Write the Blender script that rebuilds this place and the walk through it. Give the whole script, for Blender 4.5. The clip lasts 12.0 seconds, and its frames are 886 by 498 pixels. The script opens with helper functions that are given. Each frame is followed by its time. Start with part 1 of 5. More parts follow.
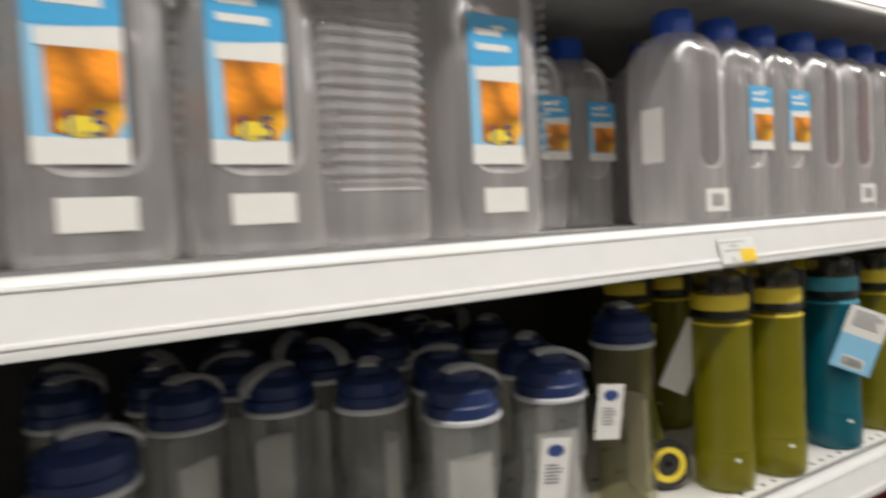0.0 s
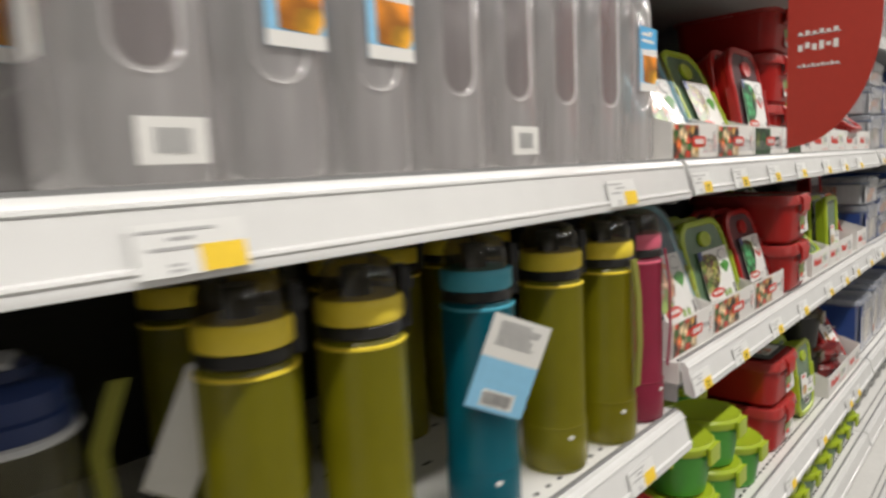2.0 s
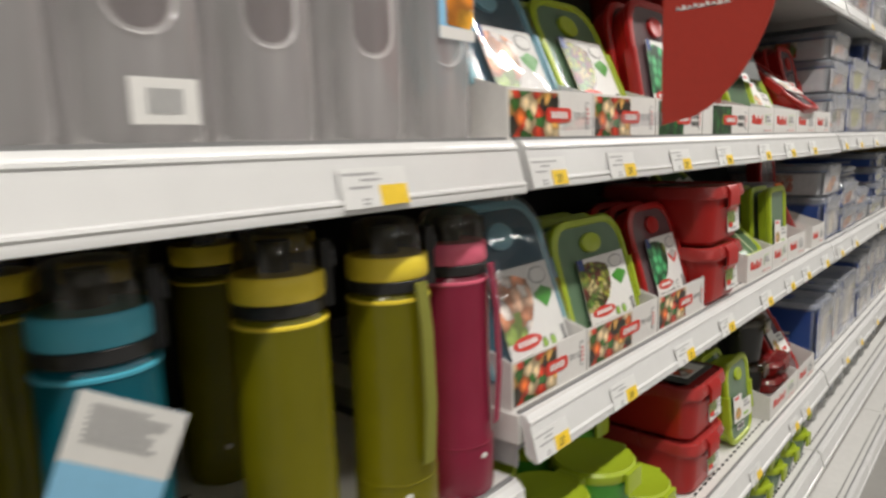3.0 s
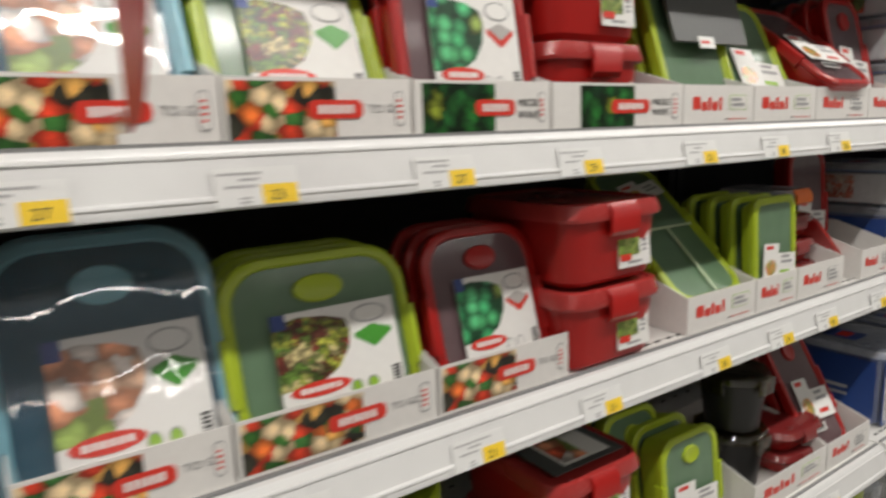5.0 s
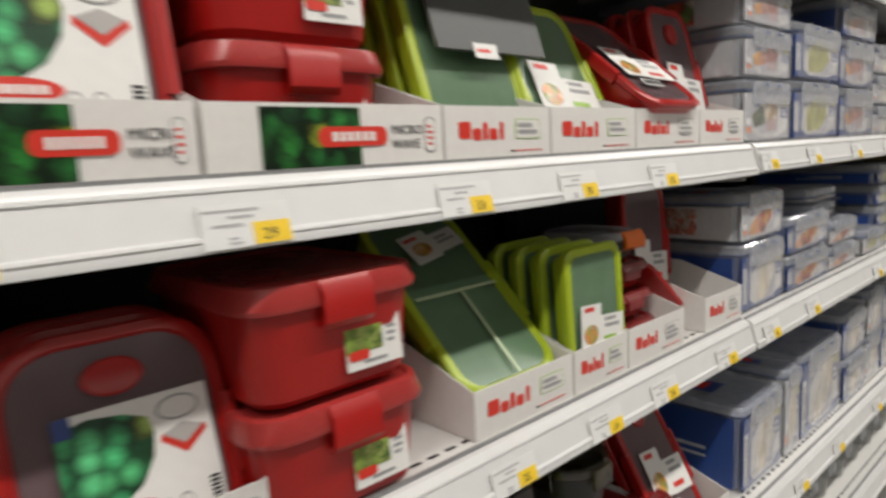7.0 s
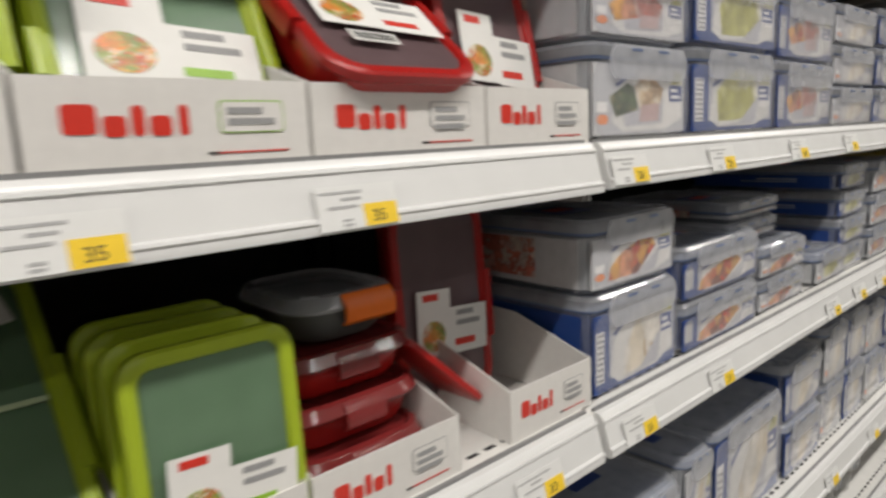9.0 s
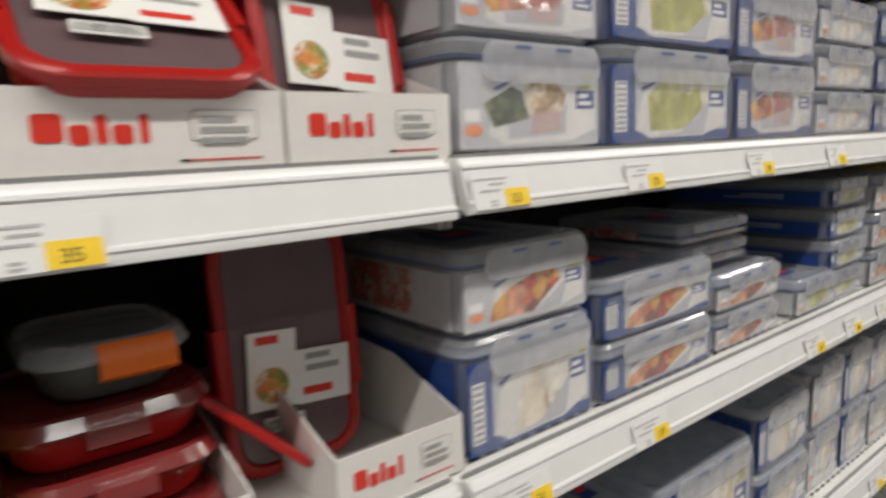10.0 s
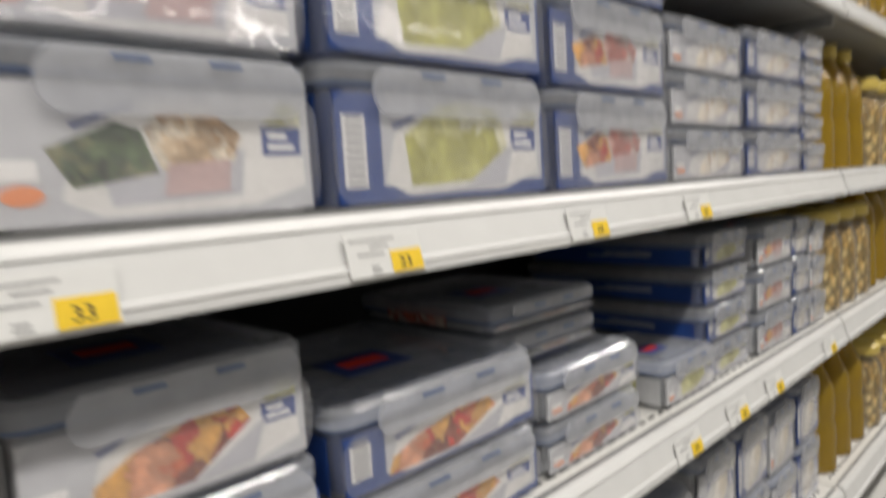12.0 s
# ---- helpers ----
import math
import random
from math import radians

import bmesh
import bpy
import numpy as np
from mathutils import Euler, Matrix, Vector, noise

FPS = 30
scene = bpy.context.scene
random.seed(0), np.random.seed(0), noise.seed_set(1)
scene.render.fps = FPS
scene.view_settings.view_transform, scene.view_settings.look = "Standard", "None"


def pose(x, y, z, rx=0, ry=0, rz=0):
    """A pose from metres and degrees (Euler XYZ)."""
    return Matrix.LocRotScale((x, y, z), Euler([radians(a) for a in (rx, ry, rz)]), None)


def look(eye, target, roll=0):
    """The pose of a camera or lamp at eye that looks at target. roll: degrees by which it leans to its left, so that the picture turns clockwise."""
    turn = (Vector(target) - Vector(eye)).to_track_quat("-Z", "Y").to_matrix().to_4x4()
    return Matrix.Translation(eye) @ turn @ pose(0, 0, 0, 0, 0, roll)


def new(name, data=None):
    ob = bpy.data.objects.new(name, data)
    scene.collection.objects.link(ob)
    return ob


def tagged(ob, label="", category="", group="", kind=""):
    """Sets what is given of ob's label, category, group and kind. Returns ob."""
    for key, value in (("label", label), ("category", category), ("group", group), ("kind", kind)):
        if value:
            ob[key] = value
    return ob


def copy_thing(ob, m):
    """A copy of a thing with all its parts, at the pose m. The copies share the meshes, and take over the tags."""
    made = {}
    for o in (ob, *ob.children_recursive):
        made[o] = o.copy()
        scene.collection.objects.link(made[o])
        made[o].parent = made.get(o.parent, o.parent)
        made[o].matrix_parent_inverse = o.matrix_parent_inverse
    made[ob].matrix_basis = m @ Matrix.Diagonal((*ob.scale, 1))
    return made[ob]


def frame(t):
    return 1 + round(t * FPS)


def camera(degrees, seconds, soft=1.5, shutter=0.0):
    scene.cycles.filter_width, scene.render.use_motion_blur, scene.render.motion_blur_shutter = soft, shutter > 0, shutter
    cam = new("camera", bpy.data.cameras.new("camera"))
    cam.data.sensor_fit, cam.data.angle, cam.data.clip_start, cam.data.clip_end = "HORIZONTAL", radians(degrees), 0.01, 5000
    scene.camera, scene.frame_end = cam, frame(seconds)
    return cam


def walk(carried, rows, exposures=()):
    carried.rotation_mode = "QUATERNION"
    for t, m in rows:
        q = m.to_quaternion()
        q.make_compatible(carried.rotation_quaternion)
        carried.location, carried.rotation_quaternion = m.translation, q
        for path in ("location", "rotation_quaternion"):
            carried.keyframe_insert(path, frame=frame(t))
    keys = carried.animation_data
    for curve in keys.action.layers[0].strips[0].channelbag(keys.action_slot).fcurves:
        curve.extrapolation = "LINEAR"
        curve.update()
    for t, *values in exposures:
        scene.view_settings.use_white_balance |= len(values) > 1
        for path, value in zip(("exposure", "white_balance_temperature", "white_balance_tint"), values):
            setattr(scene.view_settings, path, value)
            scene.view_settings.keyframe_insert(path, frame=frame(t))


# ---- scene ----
cam = camera(68.6, 12.0, 2.7, 0.7)
PATH = [
    (0, (0.291, 0.181, 1.339), (1.328, 1.888, 1.248), -3.0),
    (0.5, (0.414, 0.196, 1.336), (1.571, 1.819, 1.164), -3.5),
    (1, (0.541, 0.249, 1.338), (1.826, 1.773, 1.174), -3.1),
    (1.5, (0.642, 0.286, 1.327), (2.081, 1.655, 1.097), -3.5),
    (2, (0.776, 0.297, 1.322), (2.237, 1.641, 1.079), -2.8),
    (2.5, (0.963, 0.275, 1.316), (2.408, 1.633, 1.054), -2.2),
    (2.7, (1.022, 0.28, 1.313), (2.497, 1.598, 1.018), -2.0),
    (4.3, (1.452, 0.289, 1.31), (2.789, 1.73, 0.941), -4.6),
    (4.5, (1.502, 0.245, 1.315), (2.749, 1.761, 0.935), -3.2),
    (5, (1.63, 0.155, 1.321), (2.731, 1.787, 0.971), -2.1),
    (5.5, (1.734, 0.144, 1.326), (2.915, 1.733, 1.04), -2.7),
    (6, (1.828, 0.185, 1.325), (3.079, 1.722, 1.06), -2.6),
    (6.5, (1.875, 0.223, 1.327), (3.127, 1.755, 1.043), -3.2),
    (7, (1.927, 0.231, 1.325), (3.266, 1.69, 1.041), -3.1),
    (7.2, (1.974, 0.23, 1.329), (3.31, 1.685, 0.998), -3.3),
    (8.8, (2.371, 0.26, 1.33), (3.664, 1.746, 0.987), -2.3),
    (9, (2.409, 0.276, 1.329), (3.727, 1.741, 0.992), -2.6),
    (9.5, (2.489, 0.277, 1.324), (3.815, 1.735, 0.985), -3.7),
    (10, (2.607, 0.244, 1.329), (3.834, 1.791, 1.013), -2.4),
    (10.5, (2.679, 0.207, 1.334), (3.9, 1.779, 1.143), -2.6),
    (11, (2.723, 0.22, 1.347), (4.031, 1.732, 1.368), -4.1),
    (11.5, (2.809, 0.254, 1.351), (4.202, 1.688, 1.398), -3.2),
    (12, (2.897, 0.291, 1.331), (4.282, 1.722, 1.145), -3.6),
]
walk(cam, [(t, look(eye, target, roll)) for t, eye, target, roll in PATH],
     [(0, 0.34), (2.5, 0.28), (4.5, 0.10), (6.5, 0.12), (9.0, 0.08), (10.5, 0.08), (12.0, 0.11)])

# ---- light ----
world = bpy.data.worlds.new("world")
world.use_nodes = True
world.node_tree.nodes["Background"].inputs[0].default_value = (0.6, 0.62, 0.65, 1)
world.node_tree.nodes["Background"].inputs[1].default_value = 0.02
scene.world = world


def tube(x, y, z, w, power):
    lamp = bpy.data.lights.new("tube_light", "AREA")
    lamp.shape, lamp.size, lamp.size_y, lamp.energy = "RECTANGLE", w, 0.09, power
    lamp.color = (1.0, 0.955, 0.90)
    ob = new("tube_light", lamp)
    ob.matrix_world = pose(x, y, z)
    return ob


for ix in range(6):
    tube(-0.9 + 1.65 * ix, -0.36, 3.05, 1.45, 24)
    tube(-0.9 + 1.65 * ix, -2.2, 3.05, 1.45, 6)
    tube(-0.9 + 1.65 * ix, -4.1, 3.05, 1.45, 5)

# ---- materials ----


def nodes_of(name):
    m = bpy.data.materials.new(name)
    m.use_nodes = True
    nt = m.node_tree
    return m, nt, nt.nodes, nt.links, nt.nodes["Principled BSDF"]


def plain(name, col, rough=0.45, metal=0.0, vary=0.08, scale=30.0, bump=0.0, trans=0.0, spec=0.5, coat=0.0):
    """A surface with two scales of tonal variation and fine relief."""
    m, nt, n, l, b = nodes_of(name)
    tc = n.new("ShaderNodeTexCoord")
    big, fine = n.new("ShaderNodeTexNoise"), n.new("ShaderNodeTexNoise")
    big.inputs["Scale"].default_value, fine.inputs["Scale"].default_value = scale * 0.25, scale * 4
    big.inputs["Detail"].default_value = 3
    for k in (big, fine):
        l.new(tc.outputs["Object"], k.inputs["Vector"])
    add = n.new("ShaderNodeMath")
    add.operation = "ADD"
    l.new(big.outputs["Fac"], add.inputs[0])
    l.new(fine.outputs["Fac"], add.inputs[1])
    ramp = n.new("ShaderNodeMapRange")
    ramp.inputs["From Min"].default_value, ramp.inputs["From Max"].default_value = 0.5, 1.5
    ramp.inputs["To Min"].default_value, ramp.inputs["To Max"].default_value = 1 - vary, 1 + vary
    l.new(add.outputs[0], ramp.inputs["Value"])
    mul = n.new("ShaderNodeVectorMath")
    mul.operation = "SCALE"
    mul.inputs[0].default_value = col
    l.new(ramp.outputs[0], mul.inputs["Scale"])
    l.new(mul.outputs[0], b.inputs["Base Color"])
    rr = n.new("ShaderNodeMapRange")
    rr.inputs["To Min"].default_value, rr.inputs["To Max"].default_value = max(rough - 0.08, 0.02), rough + 0.1
    l.new(big.outputs["Fac"], rr.inputs["Value"])
    l.new(rr.outputs[0], b.inputs["Roughness"])
    b.inputs["Metallic"].default_value = metal
    b.inputs["Transmission Weight"].default_value = trans
    b.inputs["Coat Weight"].default_value = coat
    b.inputs["Coat Roughness"].default_value = 0.12
    if bump:
        bp = n.new("ShaderNodeBump")
        bp.inputs["Strength"].default_value, bp.inputs["Distance"].default_value = bump, 0.002
        l.new(fine.outputs["Fac"], bp.inputs["Height"])
        l.new(bp.outputs[0], b.inputs["Normal"])
    return m


def film(name, col, clear=0.5, rough=0.2, vary=0.1, bump=0.15, wave=25.0, gloss=1.0, streak=1.0):
    """Thin plastic that lets part of the light straight through."""
    m, nt, n, l, b = nodes_of(name)
    tc = n.new("ShaderNodeTexCoord")
    nz = n.new("ShaderNodeTexNoise")
    nz.inputs["Scale"].default_value = wave
    nz.inputs["Detail"].default_value = 2
    mp = n.new("ShaderNodeMapping")
    mp.inputs["Scale"].default_value = (1, 1, streak)
    l.new(tc.outputs["Object"], mp.inputs["Vector"])
    l.new(mp.outputs[0], nz.inputs["Vector"])
    mr = n.new("ShaderNodeMapRange")
    mr.inputs["To Min"].default_value, mr.inputs["To Max"].default_value = 1 - vary, 1 + vary
    l.new(nz.outputs["Fac"], mr.inputs["Value"])
    mul = n.new("ShaderNodeVectorMath")
    mul.operation = "SCALE"
    mul.inputs[0].default_value = col
    l.new(mr.outputs[0], mul.inputs["Scale"])
    l.new(mul.outputs[0], b.inputs["Base Color"])
    b.inputs["Roughness"].default_value = rough
    b.inputs["Specular IOR Level"].default_value = 0.5 * gloss
    bp = n.new("ShaderNodeBump")
    bp.inputs["Strength"].default_value, bp.inputs["Distance"].default_value = bump, 0.004
    l.new(nz.outputs["Fac"], bp.inputs["Height"])
    l.new(bp.outputs[0], b.inputs["Normal"])
    tr, mix = n.new("ShaderNodeBsdfTransparent"), n.new("ShaderNodeMixShader")
    tr.inputs[0].default_value = (*[0.5 + 0.5 * c / max(col) for c in col], 1)
    mr2 = n.new("ShaderNodeMapRange")
    mr2.inputs["To Min"].default_value, mr2.inputs["To Max"].default_value = 1 - clear - 0.06, 1 - clear + 0.06
    l.new(nz.outputs["Fac"], mr2.inputs["Value"])
    glow, half = n.new("ShaderNodeBsdfTranslucent"), n.new("ShaderNodeMixShader")
    l.new(mul.outputs[0], glow.inputs[0])
    half.inputs[0].default_value = 0.4
    l.new(b.outputs[0], half.inputs[1])
    l.new(glow.outputs[0], half.inputs[2])
    l.new(mr2.outputs[0], mix.inputs[0])
    l.new(tr.outputs[0], mix.inputs[1])
    l.new(half.outputs[0], mix.inputs[2])
    fr, gl, top = n.new("ShaderNodeLayerWeight"), n.new("ShaderNodeBsdfGlossy"), n.new("ShaderNodeMixShader")
    pw, ma = n.new("ShaderNodeMath"), n.new("ShaderNodeMath")
    pw.operation, ma.operation = "POWER", "MULTIPLY_ADD"
    pw.inputs[1].default_value = 4.0
    ma.inputs[1].default_value, ma.inputs[2].default_value = 0.55, 0.035 * gloss
    l.new(fr.outputs["Facing"], pw.inputs[0])
    l.new(pw.outputs[0], ma.inputs[0])
    gl.inputs["Roughness"].default_value = max(rough * 0.6, 0.04)
    l.new(bp.outputs[0], gl.inputs["Normal"])
    l.new(bp.outputs[0], fr.inputs["Normal"])
    l.new(ma.outputs[0], top.inputs[0])
    l.new(mix.outputs[0], top.inputs[1])
    l.new(gl.outputs[0], top.inputs[2])
    l.new(top.outputs[0], n["Material Output"].inputs[0])
    return m


def photo(name, cols, scale=45.0, warp=0.5, rough=0.3, relief=1.0, lean=0.0, stretch=1.0):
    """A printed picture of food: soft cells in the given colours."""
    m, nt, n, l, b = nodes_of(name)
    tc = n.new("ShaderNodeTexCoord")
    nz = n.new("ShaderNodeTexNoise")
    nz.inputs["Scale"].default_value = scale * 1.5
    l.new(tc.outputs["Object"], nz.inputs["Vector"])
    mix = n.new("ShaderNodeMix")
    mix.data_type = "VECTOR"
    mix.inputs["Factor"].default_value = warp * 0.03
    l.new(tc.outputs["Object"], mix.inputs["A"])
    l.new(nz.outputs["Color"], mix.inputs["B"])
    v = n.new("ShaderNodeTexVoronoi")
    v.inputs["Scale"].default_value = scale
    turn = n.new("ShaderNodeMapping")
    turn.inputs["Rotation"].default_value = (0, radians(lean), 0)
    turn.inputs["Scale"].default_value = (1, 1, stretch)
    l.new(mix.outputs["Result"], turn.inputs["Vector"])
    l.new(turn.outputs[0], v.inputs["Vector"])
    sep = n.new("ShaderNodeSeparateColor")
    l.new(v.outputs["Color"], sep.inputs[0])
    r = n.new("ShaderNodeValToRGB")
    r.color_ramp.interpolation = "CONSTANT"
    while len(r.color_ramp.elements) < len(cols):
        r.color_ramp.elements.new(0.5)
    for i, (e, c) in enumerate(zip(r.color_ramp.elements, cols)):
        e.position, e.color = i / len(cols), (*c, 1)
    l.new(sep.outputs[0], r.inputs[0])
    dist = n.new("ShaderNodeMapRange")
    dist.inputs["From Max"].default_value = 0.65
    dist.inputs["To Min"].default_value, dist.inputs["To Max"].default_value = 1 + 0.9 * relief, 1 - 0.55 * relief
    l.new(v.outputs["Distance"], dist.inputs["Value"])
    fine = n.new("ShaderNodeTexNoise")
    fine.inputs["Scale"].default_value = scale * 6
    l.new(tc.outputs["Object"], fine.inputs["Vector"])
    fm = n.new("ShaderNodeMapRange")
    fm.inputs["To Min"].default_value, fm.inputs["To Max"].default_value = 0.6, 1.4
    l.new(fine.outputs["Fac"], fm.inputs["Value"])
    mm = n.new("ShaderNodeMath")
    mm.operation = "MULTIPLY"
    l.new(dist.outputs[0], mm.inputs[0])
    l.new(fm.outputs[0], mm.inputs[1])
    sc = n.new("ShaderNodeVectorMath")
    sc.operation = "SCALE"
    l.new(r.outputs[0], sc.inputs[0])
    l.new(mm.outputs[0], sc.inputs["Scale"])
    l.new(sc.outputs[0], b.inputs["Base Color"])
    b.inputs["Roughness"].default_value = rough
    return m


RAIL = plain("painted_rail", (0.69, 0.69, 0.68), 0.22, vary=0.05, scale=8)
SHELF = plain("painted_shelf", (0.70, 0.69, 0.66), 0.4, vary=0.07, scale=12)
# darker than SHELF: the shade below the boards is put into this grey
UNDER = plain("under_shelf_shade", (0.30, 0.30, 0.29), 0.5, vary=0.1)
TAGPAPER = plain("tag_paper", (0.72, 0.72, 0.705), 0.5, vary=0.03)
JUGEDGE = film("jug_edge", (0.92, 0.90, 0.89), 0.42, 0.12, bump=0.05)
# dark film colour that paints the shade inside the jug grips
JUGSHADE = film("jug_grip_shade", (0.26, 0.24, 0.24), 0.50, 0.25, bump=0.05, wave=14)
# dark panel taken nearly to black, so its colour holds the deep-shelf shade
BACK = plain("back_panel_shaded", (0.018, 0.018, 0.019), 0.6, vary=0.2)
SLOT = plain("slot_dark", (0.012, 0.012, 0.012), 0.8)
EDGE = plain("rail_edge_grey", (0.20, 0.20, 0.20), 0.4)
PAPER = plain("paper_white", (0.76, 0.75, 0.72), 0.55, vary=0.04)
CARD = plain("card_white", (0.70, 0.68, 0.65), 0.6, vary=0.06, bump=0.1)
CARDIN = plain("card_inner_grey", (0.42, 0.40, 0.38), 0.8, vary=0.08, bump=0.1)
YELLOW = plain("price_yellow", (0.85, 0.58, 0.03), 0.5)
INK = plain("ink_black", (0.03, 0.03, 0.03), 0.6)
INKG = plain("ink_grey", (0.30, 0.30, 0.30), 0.6)
INKL = plain("ink_pale", (0.40, 0.40, 0.40), 0.6)
INKRED = plain("ink_red", (0.62, 0.035, 0.02), 0.4)
INKGREEN = plain("ink_green", (0.25, 0.45, 0.03), 0.4)
INKORANGE = plain("ink_orange", (0.75, 0.25, 0.08), 0.4)
NAVYINK = plain("ink_navy", (0.03, 0.06, 0.22), 0.35)
SKYINK = plain("ink_sky", (0.06, 0.38, 0.70), 0.35)
PALEBLUE = plain("ink_pale_blue", (0.26, 0.55, 0.78), 0.4)
FROST = film("frosted_plastic", (0.92, 0.90, 0.90), 0.64, 0.15, vary=0.4, bump=0.32, wave=34, gloss=3.2, streak=0.12)
FROSTCLEAR = film("clear_plastic", (0.62, 0.63, 0.62), 0.82, 0.08, bump=0.08, wave=20)
SMOKEOLIVE = film("smoke_olive_plastic", (0.20, 0.19, 0.12), 0.72, 0.08, bump=0.08, wave=20)
LEAFLET = film("leaflet_paper", (0.74, 0.72, 0.69), 0.30, 0.5, bump=0.05, wave=12)
LOCKCLEAR = film("box_plastic", (0.80, 0.82, 0.85), 0.78, 0.10, bump=0.12, wave=30)
LOCKLID = film("lid_plastic", (0.86, 0.88, 0.92), 0.66, 0.16, bump=0.15, wave=40)
CLIPFILM = film("clip_plastic", (0.88, 0.89, 0.92), 0.66, 0.14, bump=0.15, wave=40, gloss=1.4)
WRAP = film("shrink_wrap", (0.85, 0.85, 0.87), 0.965, 0.05, vary=0.05, bump=1.0, wave=13, gloss=3.2)
FRONTWALL = film("front_wall", (0.80, 0.80, 0.82), 0.89, 0.10, bump=0.2, wave=24, gloss=1.2)
ROSYBOX = plain("rosy_print", (0.46, 0.33, 0.31), 0.4, vary=0.25, scale=60)
PALEBOX = plain("pale_grey_print", (0.46, 0.46, 0.48), 0.4)
SEALBLUE = plain("seal_blue", (0.10, 0.14, 0.25), 0.4)
SLEEVEBLUE = plain("sleeve_blue", (0.018, 0.055, 0.22), 0.3)
SLEEVELIGHT = plain("sleeve_light", (0.68, 0.665, 0.63), 0.25, vary=0.15, scale=40)
SLEEVE = plain("sleeve_pale", (0.50, 0.505, 0.515), 0.25, vary=0.12, scale=20)
CAPBLUE = plain("cap_blue", (0.02, 0.09, 0.50), 0.35)
LIDNAVY = plain("lid_navy", (0.012, 0.028, 0.105), 0.35)
HANDLEGREY = plain("handle_pale_grey", (0.50, 0.51, 0.52), 0.4)
OLIVE = film("bottle_olive", (0.27, 0.25, 0.004), 0.30, 0.3, bump=0.06, wave=20)
BANDYEL = plain("band_yellow", (0.85, 0.66, 0.05), 0.4)
DARKCAP = film("cap_smoke", (0.020, 0.017, 0.008), 0.55, 0.08, gloss=2.0)
BLACKP = plain("black_plastic", (0.02, 0.02, 0.02), 0.35)
TEAL = film("bottle_teal", (0.0, 0.16, 0.22), 0.20, 0.28, bump=0.06, wave=20)
TEALBAND = plain("band_teal", (0.07, 0.38, 0.50), 0.4)
PINK = film("bottle_pink", (0.36, 0.025, 0.07), 0.08, 0.3, bump=0.06)
PINKBAND = plain("band_pink", (0.75, 0.14, 0.22), 0.4)
PINKSTRAP = plain("strap_pink", (0.30, 0.03, 0.07), 0.7)
STRAP = plain("strap_olive", (0.22, 0.22, 0.03), 0.8, bump=0.4)
LIME = plain("lime_plastic", (0.35, 0.45, 0.022), 0.32, vary=0.05)
LIMEDK = plain("green_plastic", (0.06, 0.30, 0.03), 0.35)
LIMEPALE = plain("lime_pale", (0.50, 0.60, 0.38), 0.35)
LIMELID = film("lime_lid_film", (0.24, 0.38, 0.24), 0.22, 0.22, bump=0.1)
RED = plain("red_plastic", (0.36, 0.010, 0.008), 0.30, vary=0.05)
REDRIM = plain("red_rim", (0.37, 0.035, 0.032), 0.25)
REDLID = film("red_lid_film", (0.36, 0.14, 0.15), 0.10, 0.2, bump=0.1)
REDTRANS = film("clear_red_lid", (0.36, 0.045, 0.045), 0.12, 0.15, bump=0.1, gloss=2.0)
REDFILM = film("smoke_red_lid", (0.24, 0.16, 0.17), 0.12, 0.18, bump=0.1)
AQUA = plain("aqua_plastic", (0.20, 0.44, 0.52), 0.32)
AQUALID = film("aqua_lid_film", (0.03, 0.13, 0.20), 0.12, 0.15, bump=0.25)
GREY = plain("dark_grey_card", (0.075, 0.078, 0.075), 0.5)
ORANGE = plain("orange_clip", (0.80, 0.16, 0.01), 0.35)
TALKER = plain("sign_red", (0.42, 0.035, 0.02), 0.4)
OIL = film("oil_yellow", (0.45, 0.30, 0.03), 0.2, 0.1)
OILCAP = plain("cap_ochre", (0.65, 0.50, 0.12), 0.4)
PASTA = photo("pasta", [(0.55, 0.40, 0.16), (0.62, 0.48, 0.22), (0.40, 0.26, 0.08)], 60)
P_VEG = photo("picture_vegetables", [(0.60, 0.05, 0.02), (0.04, 0.15, 0.03), (0.75, 0.40, 0.10), (0.72, 0.55, 0.32), (0.03, 0.03, 0.02), (0.70, 0.16, 0.03), (0.05, 0.20, 0.03)], 75, 0.15)
P_BROC = photo("picture_broccoli", [(0.008, 0.06, 0.010), (0.012, 0.09, 0.015), (0.006, 0.03, 0.010), (0.010, 0.07, 0.015), (0.015, 0.10, 0.02), (0.16, 0.20, 0.02), (0.008, 0.05, 0.01)], 60, 0.5, relief=1.5)
P_SPROUT = photo("picture_sprouts", [(0.04, 0.26, 0.10), (0.07, 0.34, 0.14), (0.03, 0.18, 0.07), (0.05, 0.26, 0.10), (0.26, 0.36, 0.08), (0.05, 0.30, 0.12)], 62, 0.1, relief=1.5)
P_SALAD = photo("picture_salad", [(0.20, 0.24, 0.03), (0.35, 0.35, 0.05), (0.16, 0.03, 0.02), (0.45, 0.38, 0.18), (0.10, 0.18, 0.03), (0.12, 0.03, 0.02), (0.28, 0.30, 0.04)], 90, 1.2, relief=1.2)
P_SAND = photo("picture_sandwich", [(0.70, 0.30, 0.16), (0.75, 0.68, 0.62), (0.30, 0.42, 0.10), (0.72, 0.45, 0.30), (0.65, 0.12, 0.06)], 45)
P_JUICE = photo("picture_juice", [(0.80, 0.28, 0.02), (0.85, 0.42, 0.03), (0.85, 0.62, 0.10), (0.70, 0.20, 0.02)], 28)
P_FRUIT = photo("picture_fruit", [(0.65, 0.10, 0.05), (0.75, 0.30, 0.10), (0.70, 0.62, 0.50), (0.25, 0.35, 0.10)], 40)
